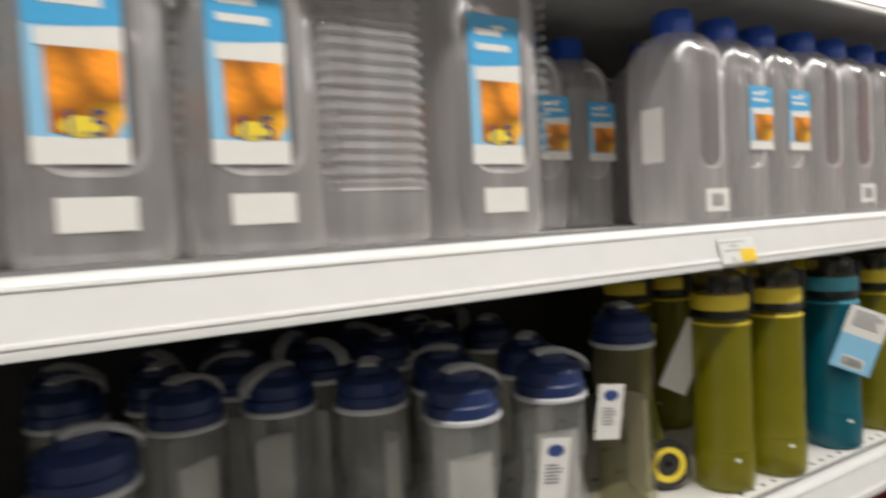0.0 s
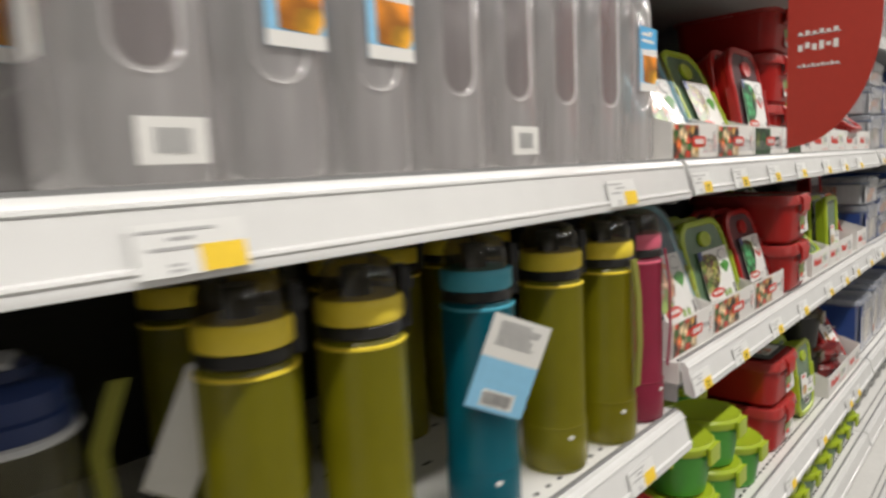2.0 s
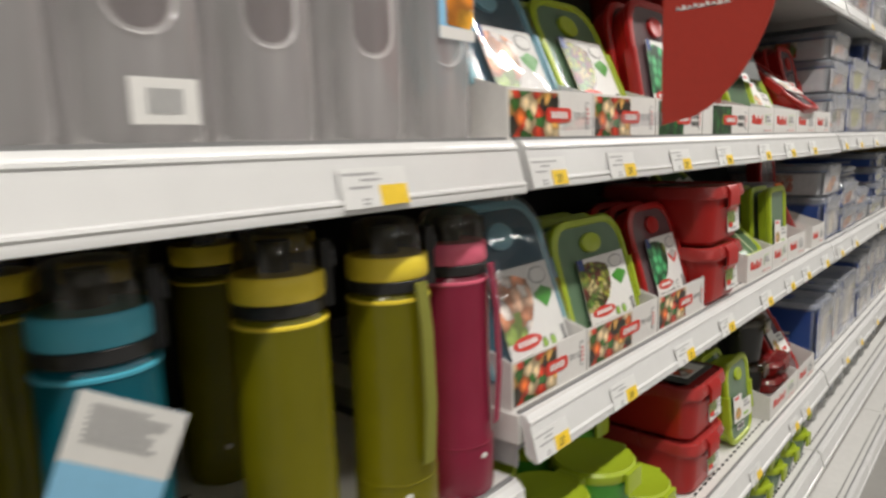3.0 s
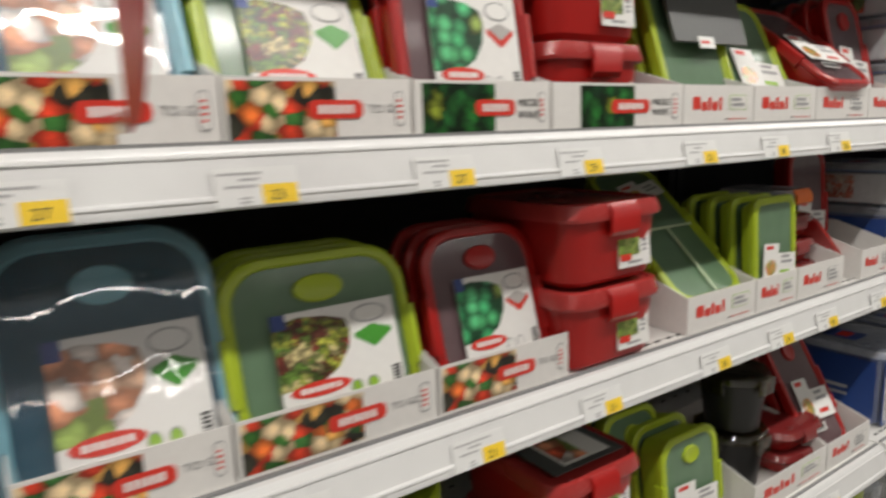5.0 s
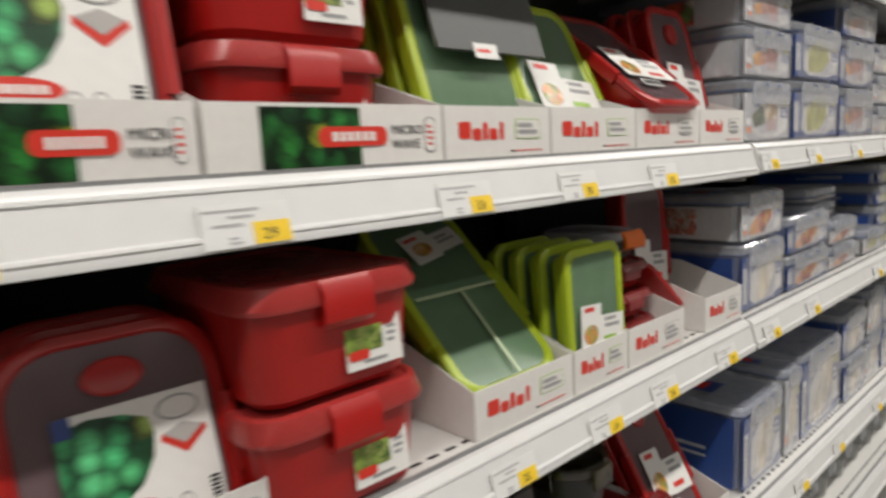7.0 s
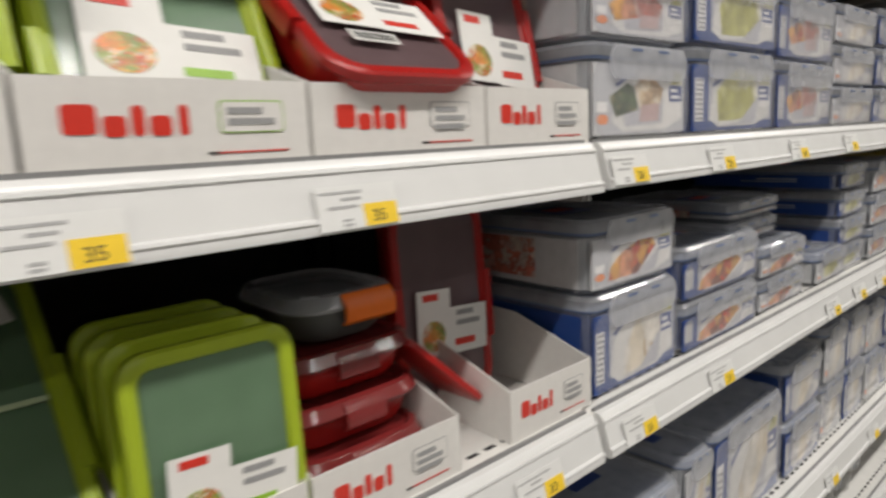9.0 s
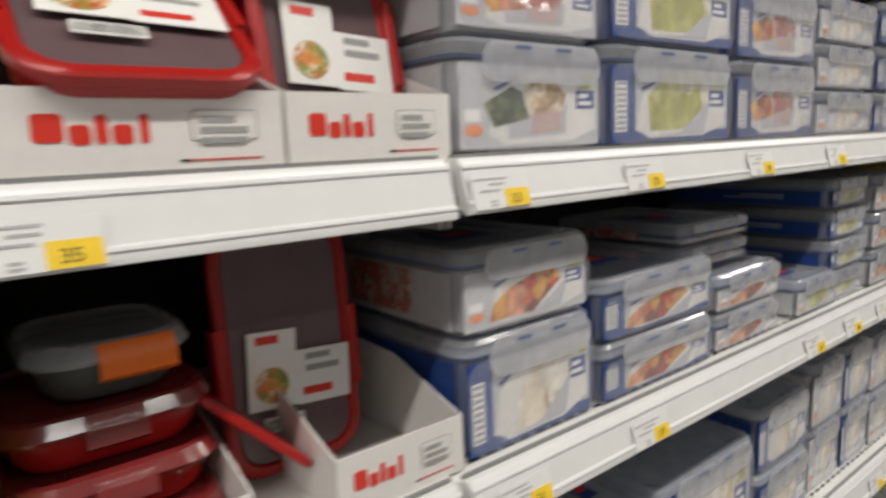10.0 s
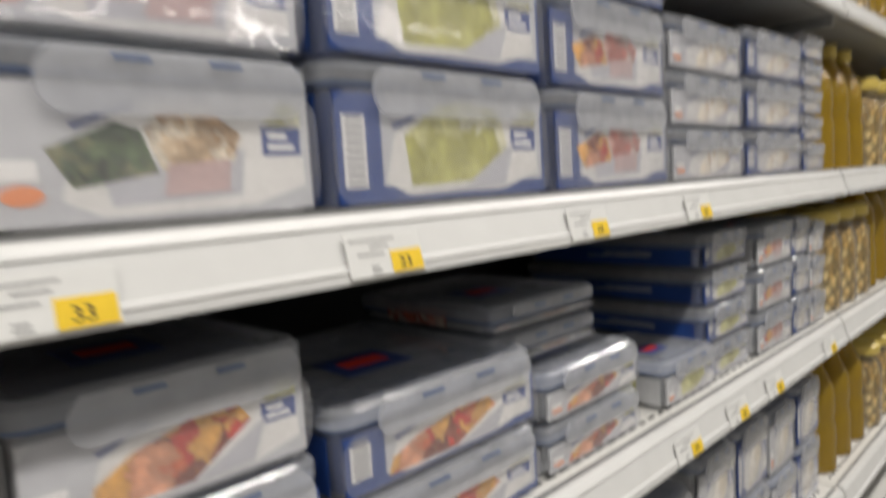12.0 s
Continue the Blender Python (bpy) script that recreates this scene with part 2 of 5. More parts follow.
P_WARM = photo("picture_cut_fruit", [(0.58, 0.05, 0.025), (0.70, 0.15, 0.04), (0.78, 0.40, 0.08), (0.60, 0.08, 0.03), (0.24, 0.06, 0.03), (0.66, 0.30, 0.16)], 52, 1.2, relief=0.6, lean=35, stretch=0.4)
P_ROSY = photo("picture_rosy", [(0.45, 0.14, 0.10), (0.55, 0.30, 0.24), (0.50, 0.40, 0.34), (0.38, 0.10, 0.07)], 75, 1.0, relief=0.4)
P_NUT = photo("picture_tan", [(0.50, 0.36, 0.22), (0.60, 0.46, 0.30), (0.42, 0.27, 0.14), (0.62, 0.54, 0.42)], 80, 1.0, relief=0.5)
P_LEAF = photo("picture_leaf", [(0.06, 0.09, 0.05), (0.12, 0.16, 0.08), (0.05, 0.06, 0.04), (0.20, 0.20, 0.10), (0.09, 0.13, 0.06)], 85, 1.2, relief=0.6)
P_STEMS = photo("picture_green_stems", [(0.10, 0.20, 0.03), (0.22, 0.32, 0.06), (0.05, 0.10, 0.02), (0.30, 0.36, 0.10)], 120, 0.8, relief=0.7, lean=50, stretch=0.3)
P_MEAL = photo("picture_meal", [(0.72, 0.25, 0.05), (0.22, 0.30, 0.06), (0.70, 0.42, 0.10), (0.70, 0.60, 0.45), (0.60, 0.12, 0.04)], 190, 0.8, relief=0.5)
P_LIMEF = photo("picture_lime_fruit", [(0.44, 0.43, 0.14), (0.54, 0.52, 0.24), (0.62, 0.60, 0.42), (0.38, 0.37, 0.10)], 34, 1.4, relief=0.35)
P_BREAD = photo("picture_bread", [(0.62, 0.52, 0.36), (0.70, 0.62, 0.48), (0.50, 0.36, 0.20), (0.72, 0.68, 0.60)], 36, 1.2, relief=0.35, lean=20, stretch=0.35)
P_GREEN = photo("picture_greens", [(0.06, 0.12, 0.06), (0.10, 0.20, 0.06), (0.50, 0.46, 0.32), (0.45, 0.10, 0.06)], 50)

# ---- mesh building ----


class Mesh:
    """Collects pieces of several materials into one mesh."""

    def __init__(self):
        self.v, self.f, self.k, self.mats, self.m = [], [], [], [], Matrix()

    def slot(self, mat):
        if mat not in self.mats:
            self.mats.append(mat)
        return self.mats.index(mat)

    def add(self, verts, faces, mat):
        base, s = len(self.v), self.slot(mat)
        self.v += [self.m @ Vector(p) for p in verts]
        self.f += [[base + i for i in f] for f in faces]
        self.k += [s] * len(faces)

    def loft(self, rings, mat, caps=(True, True)):
        """Rings of equal length, from bottom to top."""
        c = len(rings[0])
        verts = [p for r in rings for p in r]
        faces = []
        for j in range(len(rings) - 1):
            for i in range(c):
                a, b = j * c + i, j * c + (i + 1) % c
                faces.append((a, b, b + c, a + c))
        if caps[0]:
            faces.append(tuple(range(c))[::-1])
        if caps[1]:
            faces.append(tuple((len(rings) - 1) * c + i for i in range(c)))
        self.add(verts, faces, mat)

    def box(self, x0, y0, z0, x1, y1, z1, mat):
        v = [(x, y, z) for z in (z0, z1) for y in (y0, y1) for x in (x0, x1)]
        self.add(v, [(0, 2, 3, 1), (4, 5, 7, 6), (0, 1, 5, 4), (2, 6, 7, 3), (0, 4, 6, 2), (1, 3, 7, 5)], mat)

    def prism(self, pts, y0, y1, mat):
        """A flat outline in x and z, given thickness along y."""
        c = len(pts)
        self.add([(x, y0, z) for x, z in pts] + [(x, y1, z) for x, z in pts],
                 [tuple(range(c)), tuple(range(c, 2 * c))[::-1]] + [((i + 1) % c, i, i + c, (i + 1) % c + c) for i in range(c)], mat)

    def done(self, name, parent=None, label="", m=None):
        me = bpy.data.meshes.new(name)
        me.from_pydata(self.v, [], self.f)
        for mat in self.mats:
            me.materials.append(mat)
        me.polygons.foreach_set("material_index", self.k)
        me.polygons.foreach_set("use_smooth", [True] * len(self.f))
        me.update()
        me.set_sharp_from_angle(angle=radians(38))
        ob = new(name, me)
        if parent:
            ob.parent = parent
        if m is not None:
            ob.matrix_basis = m
        if label:
            tagged(ob, label)
        return ob


def rrect(cx, cy, w, d, r, z, n=4):
    """A rounded rectangle of size w by d around (cx, cy) at height z."""
    r = min(r, w / 2 - 1e-5, d / 2 - 1e-5)
    out = []
    for qx, qy, a0 in ((1, -1, -90), (1, 1, 0), (-1, 1, 90), (-1, -1, 180)):
        for i in range(n + 1):
            a = radians(a0 + 90 * i / n)
            out.append((cx + qx * (w / 2 - r) + r * math.cos(a), cy + qy * (d / 2 - r) + r * math.sin(a), z))
    return out


def circle(cx, cy, r, z, n=20):
    return [(cx + r * math.cos(2 * math.pi * i / n), cy + r * math.sin(2 * math.pi * i / n), z) for i in range(n)]


def flat_rrect(cx, cz, w, h, r, n=4):
    return [(x, z) for x, z, _ in rrect(cx, cz, w, h, r, 0, n)]


def oval(cx, cz, w, h, n=20):
    return [(cx + w / 2 * math.cos(2 * math.pi * i / n), cz + h / 2 * math.sin(2 * math.pi * i / n)) for i in range(n)]


def bars(g, x, z, w, rows, h, mat, y, gap=1.9, seed=1):
    """Lines of writing too small to read."""
    rnd = random.Random(seed)
    for i in range(rows):
        g.box(x, y - 0.0004, z - i * h * gap, x + w * rnd.uniform(0.65, 1), y, z - i * h * gap + h, mat)


def barcode(g, x, z, w, h, y, seed=3):
    g.box(x - 0.002, y - 0.0003, z - 0.002, x + w + 0.002, y, z + h + 0.002, PAPER)
    rnd, p = random.Random(seed), x
    while p < x + w - 0.001:
        q = rnd.uniform(0.0006, 0.0016)
        g.box(p, y - 0.0006, z, min(p + q, x + w), y - 0.0003, z + h, INK)
        p += q + rnd.uniform(0.0006, 0.0015)


def write(text, size, m, mat, parent, name="lettering", label=""):
    """Raised lettering from the built-in font, as a mesh."""
    cu = bpy.data.curves.new(name, "FONT")
    cu.body, cu.size, cu.extrude, cu.resolution_u = text, size, 0.0002, 2
    tmp = bpy.data.objects.new(name, cu)
    me = bpy.data.meshes.new_from_object(tmp)
    bpy.data.objects.remove(tmp)
    me.materials.clear()
    me.materials.append(mat)
    ob = new(name, me)
    ob.parent = parent
    ob.matrix_basis = m
    if label:
        tagged(ob, label)
    return ob


def upright(x, y, z):
    """Lettering that faces the aisle."""
    return pose(x, y, z, 90, 0, 0)


def thing(name, label, category, group=""):
    return tagged(new(name), label, category, group)


PROTOTYPES = {}


def put(key, build, m, label=""):
    """Builds a kind of thing once and copies it after that."""
    if key in PROTOTYPES:
        ob = copy_thing(PROTOTYPES[key], m)
    else:
        ob = build()
        ob.matrix_basis = m
        PROTOTYPES[key] = ob
    if label:
        ob["label"] = label
    return ob


# ---- large structure ----
FACE, DEEP = 0.63, 0.50
BAY = 1.326
X1, X2, X3, X4 = 0.10, 1.60, 2.927, 4.236
TOP = 1.318
S3 = 0.72
S2 = 0.987


def slab(name, x0, y0, z0, x1, y1, z1, mat):
    g = Mesh()
    g.box(x0, y0, z0, x1, y1, z1, mat)
    return tagged(g.done(name), kind="structure")


WALLM = plain("wall_paint", (0.45, 0.44, 0.42), 0.7, scale=2)
FLOORM = plain("floor_vinyl", (0.34, 0.33, 0.31), 0.3, scale=3)
CEILM = plain("ceiling_paint", (0.55, 0.55, 0.54), 0.8, scale=2)
slab("floor", -3, -6, -0.1, 9, 1.35, 0, FLOORM)
slab("ceiling", -3, -6, 3.3, 9, 1.35, 3.4, CEILM)
slab("wall_north", -3, 1.20, 0, 9, 1.35, 3.3, WALLM)
slab("wall_south", -3, -6.1, 0, 9, -6.0, 3.3, WALLM)
slab("wall_west", -3.1, -6, 0, -3, 1.35, 3.3, WALLM)
slab("wall_east", 9, -6, 0, 9.1, 1.35, 3.3, WALLM)

SHELVES = {1: (1.63, TOP, S2, 0.66, 0.45, 0.16), 2: (1.63, TOP, 1.050, S3, 0.50, 0.16),
           3: (1.63, TOP, 1.047, S3, 0.50, 0.16), 4: (1.63, TOP, 1.047, S3, 0.50, 0.16)}
LABELS = {1: "white steel supermarket shelving bay holding drink bottles", 2: "white steel shelving bay holding food containers in card trays",
          3: "white steel shelving bay holding stacked clear food boxes", 4: "white steel shelving bay holding bottles and jars of oil"}


def shelving_bay(k, x0, BAY=BAY):
    top = thing("shelving_bay", LABELS[k], "shelving unit", "shelving bays along the aisle")
    top.location = (x0, FACE, 0)
    g = Mesh()
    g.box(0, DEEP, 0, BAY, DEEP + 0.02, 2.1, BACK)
    g.done("back_panel", top, "dark back panel with deep-shelf shade in its colour")
    for sx in (0.003, BAY - 0.028):
        g = Mesh()
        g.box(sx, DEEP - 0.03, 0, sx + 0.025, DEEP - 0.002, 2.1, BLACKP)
        g.done("upright", top, "dark steel upright")
    g = Mesh()
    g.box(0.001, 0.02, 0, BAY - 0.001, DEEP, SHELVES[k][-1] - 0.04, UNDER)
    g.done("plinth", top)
    for z in SHELVES[k]:
        g = Mesh()
        g.loft([[(x, y, zz) for x, y in ((0.002, 0.010), (BAY - 0.002, 0.010), (BAY - 0.002, DEEP - 0.032), (0.002, DEEP - 0.032))] for zz in (z - 0.03, z)], SHELF)
        # underside plate whose darker grey stands for shade under the board
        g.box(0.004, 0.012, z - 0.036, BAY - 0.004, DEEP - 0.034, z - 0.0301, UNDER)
        board = g.done("shelf_board", top)
        g = Mesh()
        # slots along the front edge
        for i in range(int((BAY - 0.05) / 0.022)):
            xs = 0.03 + i * 0.022
            if k == 1:
                g.loft([circle(xs, 0.032, 0.0032, zz, 8) for zz in (z, z + 0.0004)], SLOT, (False, True))
            else:
                g.box(xs, 0.030, z, xs + 0.013, 0.0345, z + 0.0004, SLOT)
        for row in range(2, 6):
            for i in range(29):
                xs = 0.03 + i * 0.044
                g.box(xs, 0.03 + row * 0.07, z, xs + 0.013, 0.0345 + row * 0.07, z + 0.0004, SLOT)
        tagged(g.done("perforation", board), "dark punched slots", kind="stuff")
        g = Mesh()
        # price rail: rolled top edge, leaning face, small lower hook
        low = z - {1: 0.048, 2: 0.046, 3: 0.044, 4: 0.044}[k]
        prof = [(0.012, z + 0.0005), (0.004, z + 0.0005), (0.001, z - 0.003), (0.0, z - 0.005), (-0.0018, z - 0.0052), (-0.0025, z - 0.0075), (-0.0012, z - 0.0085), (-0.0083, low + 0.0115), (-0.0108, low + 0.0105), (-0.0115, low + 0.0085), (-0.0103, low + 0.0070), (-0.0111, low + 0.0040), (-0.0108, low + 0.0010),
                (-0.006, low), (0.004, low + 0.005), (0.008, z - 0.012), (0.0125, z - 0.008)]
        a, b = 0.006, BAY - 0.006
        c = len(prof)
        g.add([(a, y, zz) for y, zz in prof] + [(b, y, zz) for y, zz in prof],
              [tuple(range(c))[::-1], tuple(range(c, 2 * c))] + [(i, (i + 1) % c, (i + 1) % c + c, i + c) for i in range(c)], RAIL)
        rail = g.done("price_rail", top, "white price rail with a rolled lower edge")
        g = Mesh()
        g.box(a + 0.001, 0.0105, z + 0.0006, b - 0.001, 0.0145, z + 0.0034, EDGE)
        g.done("rail_seam", rail, "grey seam behind the rail")
        for sx in (0.003, BAY - 0.006):
            g = Mesh()
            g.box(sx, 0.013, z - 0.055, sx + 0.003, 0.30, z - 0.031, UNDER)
            g.done("bracket", top)
    return top


for k, x0, x1 in ((1, X1, X2), (2, X2, X3), (3, X3, X4), (4, X4, X4 + BAY)):
    shelving_bay(k, x0, x1 - x0)
for x0 in (X1 - BAY, X4 + BAY):
    ob = shelving_bay(1, x0)
    ob["label"] = "white steel shelving bay with empty shelves"

# ---- price tags ----


def price_tag(x, z, number, wide=0.062, seed=0):
    """A paper tag slid into the leaning rail."""
    top = thing("price_tag", "white paper shelf price tag with a yellow price patch", "price tag", "price tags on the rails")
    top.matrix_basis = pose(x, FACE - 0.0117, z - (0.0415 if x < 2.9 else 0.0385), math.degrees(math.atan2(-0.0072, 0.0285)), 0, 0)
    g = Mesh()
    g.box(0, -0.0008, -0.002, wide, -0.0002, 0.026, TAGPAPER)
    g.done("tag_paper", top)
    g = Mesh()
    bars(g, 0.003, 0.021, wide * 0.7, 1, 0.0016, INKL, -0.0008, seed=seed)
    bars(g, wide * 0.30, 0.0165, wide * 0.3, 1, 0.0018, INKL, -0.0008, seed=seed + 1)
    bars(g, 0.008, 0.0115, wide * 0.42, 1, 0.0018, INKL, -0.0008, seed=seed + 2)
    bars(g, wide * 0.28, 0.003, wide * 0.14, 2, 0.0016, INKL, -0.0008, seed=seed + 3)
    tagged(g.done("tag_print", top, "small grey print"), kind="stuff")
    g = Mesh()
    g.box(wide * 0.55, -0.0012, -0.0015, wide * 0.98, -0.0006, 0.013, YELLOW)
    patch = g.done("price_patch", top, "yellow price patch")
    if number:
        write(number, 0.011, pose(wide * 0.65, -0.0013, 0.001, 90, 0, 0), INK, patch)
    return top


PRICES = [(0.905, TOP, ""), (1.381, TOP, ""), (1.603, TOP, "27"), (1.753, TOP, "23"), (1.919, TOP, "27"), (2.085, TOP, "29"), (2.284, TOP, "33"),
          (2.446, TOP, "35"), (2.617, TOP, "35"), (2.937, TOP, "33"), (3.133, TOP, "23"), (3.371, TOP, "19"), (3.597, TOP, "17"), (1.603, 1.05, "27"),
          (1.761, 1.05, "29"), (1.947, 1.05, "21"), (2.119, 1.05, "21"), (2.331, 1.05, "35"), (2.487, 1.05, "31"), (2.617, 1.05, "33"), (2.793, 1.05, "33"),
          (2.959, 1.047, "31"), (3.148, 1.047, "17"), (3.557, 1.047, "19"), (3.698, 1.047, "19"), (3.831, 1.047, "15"), (4.093, 1.047, "15"), (1.653, S3, ""),
          (1.853, S3, ""), (2.053, S3, ""), (2.303, S3, ""), (2.573, S3, ""), (2.673, S3, ""), (3.113, S3, ""), (3.323, S3, ""),
          (3.603, S3, ""), (3.853, S3, ""), (3.190, 1.63, ""), (3.600, 1.63, ""), (1.020, S2, ""), (1.420, S2, "")]
for i, (x, z, num) in enumerate(PRICES):
    price_tag(x, z, num, seed=i)

# ---- bay of bottles ----


def sticker(g, x, z, w, h, y):
    """The pale blue ground of a drink sticker."""
    g.box(x, y - 0.0004, z, x + w, y, z + h, PALEBLUE)


def sticker_parts(x, z, w, h, y, body):
    """The printed pieces that lie on a drink sticker."""
    g = Mesh()
    g.box(x, y - 0.0007, z + h * 0.66, x + w, y - 0.0004, z + h, SKYINK)
    g.done("sticker_head", body, "sky blue head of the sticker")
    g = Mesh()
    g.box(x, y - 0.0008, z, x + w, y - 0.0005, z + h * 0.13, PAPER)
    g.done("sticker_foot", body, "white foot of the sticker")
    g = Mesh()
    g.prism([(x + w * 0.10, z + h * 0.64), (x + w * 0.10, z + h * 0.56), (x + w, z + h * 0.56), (x + w, z + h * 0.68)], y - 0.0011, y - 0.0006, PAPER)
    g.done("sticker_band", body, "white band of foam on the sticker")
    g = Mesh()
    g.prism([(x + w * 0.20, z + h * 0.15), (x + w * 0.85, z + h * 0.13), (x + w * 0.97, z + h * 0.22), (x + w * 0.97, z + h * 0.56), (x + w * 0.18, z + h * 0.56)], y - 0.0010, y - 0.0007, P_JUICE)
    g.done("sticker_picture", body, "orange drink picture")
    g = Mesh()
    bars(g, x + w * 0.14, z + h * 0.86, w * 0.7, 2, h * 0.045, PAPER, y - 0.0007, 2.2)
    g.prism(oval(x + w * 0.6, z + h * 0.92, w * 0.3, h * 0.03), y - 0.0012, y - 0.0008, PAPER)
    tagged(g.done("sticker_print", body, "small white print"), kind="stuff")


def fridge_jug(w, d, h, ribs=False, wide_label=True):
    top = thing("fridge_jug", "frosted plastic fridge water jug with a blue screw cap", "bottle", "fridge jugs on the shelf")
    g = Mesh()
    r = 0.022
    rings = [rrect(w / 2, d / 2, w - 0.016, d - 0.016, r, 0), rrect(w / 2, d / 2, w - 0.004, d - 0.004, r, 0.004), rrect(w / 2, d / 2, w, d, r, 0.012)]
    zs = h - 0.065
    if ribs:
        z = 0.055
        rings.append(rrect(w / 2, d / 2, w, d, r, z))
        while z < zs - 0.012:
            rings += [rrect(w / 2, d / 2, w - 0.009, d - 0.009, r, z + 0.004), rrect(w / 2, d / 2, w, d, r, z + 0.007)]
            z += 0.0105
    rings += [rrect(w / 2, d / 2, w, d, r, zs)]
    for a in (20, 40, 60, 75):
        s, c = math.sin(radians(a)), math.cos(radians(a))
        rings.append(rrect(w / 2, d / 2, 0.034 + (w - 0.034) * c, 0.034 + (d - 0.034) * c, r, zs + 0.038 * s))
    rings.append(circle(w / 2, d / 2, 0.0165, zs + 0.045))
    rings = [x if len(x) == 20 else x for x in rings]
    g.loft(rings, FROST, (True, False))
    body = g.done("body", top, "frosted translucent body")
    g = Mesh()
    n = 20
    cr = 0.021
    g.loft([circle(w / 2, d / 2, cr, zs + 0.036, n), circle(w / 2, d / 2, cr, zs + 0.058, n), circle(w / 2, d / 2, cr - 0.003, zs + 0.062, n)], CAPBLUE)
    g.done("cap", top, "blue screw cap")
    g = Mesh()
    # raised frame of the recessed grip on the front
    if not ribs:
        outer, inner = flat_rrect(w / 2, h * 0.52, w * 0.62, h * 0.62, 0.02), flat_rrect(w / 2, h * 0.52, w * 0.52, h * 0.57, 0.016)
        c = len(outer)
        g.add([(x, -0.0015, z) for x, z in outer] + [(x, 0.0015, z) for x, z in inner],
              [(i, (i + 1) % c, (i + 1) % c + c, i + c) for i in range(c)], FROST)
        g.done("grip_frame", body)
        # dark sheet across the recess, painting the shade within it
        g = Mesh()
        g.add([(x, -0.0005, z) for x, z in inner], [tuple(range(c))], JUGSHADE)
        g.done("grip_shade", body, "darker film for the shade in the sunken grip")

        g = Mesh()
        if wide_label:
            sticker(g, w * 0.18, h * 0.24, w * 0.52, h * 0.47, -0.001)
            g.done("sticker", body, "blue and orange printed sticker")
            sticker_parts(w * 0.18, h * 0.24, w * 0.52, h * 0.47, -0.001, body)
            g = Mesh()
            g.prism(oval(w * 0.45, h * 0.325, w * 0.24, h * 0.05), -0.0024, -0.0020, BANDYEL)
            mark = g.done("size_mark", body, "yellow splash behind the size")
            write("1.5", h * 0.085, upright(w * 0.33, -0.0026, h * 0.305), NAVYINK, mark, label="navy size figures")
        if wide_label:
            g = Mesh()
            g.box(w * 0.28, -0.0012, h * 0.085, w * 0.72, -0.0008, h * 0.165, PAPER)
            g.done("code_label", body, "plain white label")
            g = Mesh()
            for k in range(17):
                g.box(w - 0.003, -0.0012, 0.075 + k * 0.0105, w + 0.0012, 0.010, 0.079 + k * 0.0105, FROSTCLEAR)
            tagged(g.done("grip_rib", body, "moulded ribs down the corner"), kind="stuff")
    else:
        g.loft([[(x, y, z) for x, y in ((w * 0.16, -0.001), (w * 0.84, -0.001), (w * 0.84, 0.003), (w * 0.16, 0.003))] for z in (0.048, 0.050)], JUGEDGE)
        g.done("moulded_line", body, "moulded line under the ribs")
    return top


for x, ribs in ((0.266, False), (0.378, False), (0.478, True), (0.606, False), (0.154, False), (0.042, False)):
    put(("jugL", ribs), lambda: fridge_jug(0.111, 0.11, 0.29, ribs), pose(x, 0.672, TOP),
        "large frosted fridge jug with a ribbed grip side" if ribs else "large frosted fridge jug with a juice sticker")
    put(("jugL", False), None, pose(x - 0.030, 0.795, TOP), "large frosted fridge jug behind the front row")
put(("jugL", False), None, pose(0.640, 0.915, TOP), "large frosted fridge jug behind the front row")


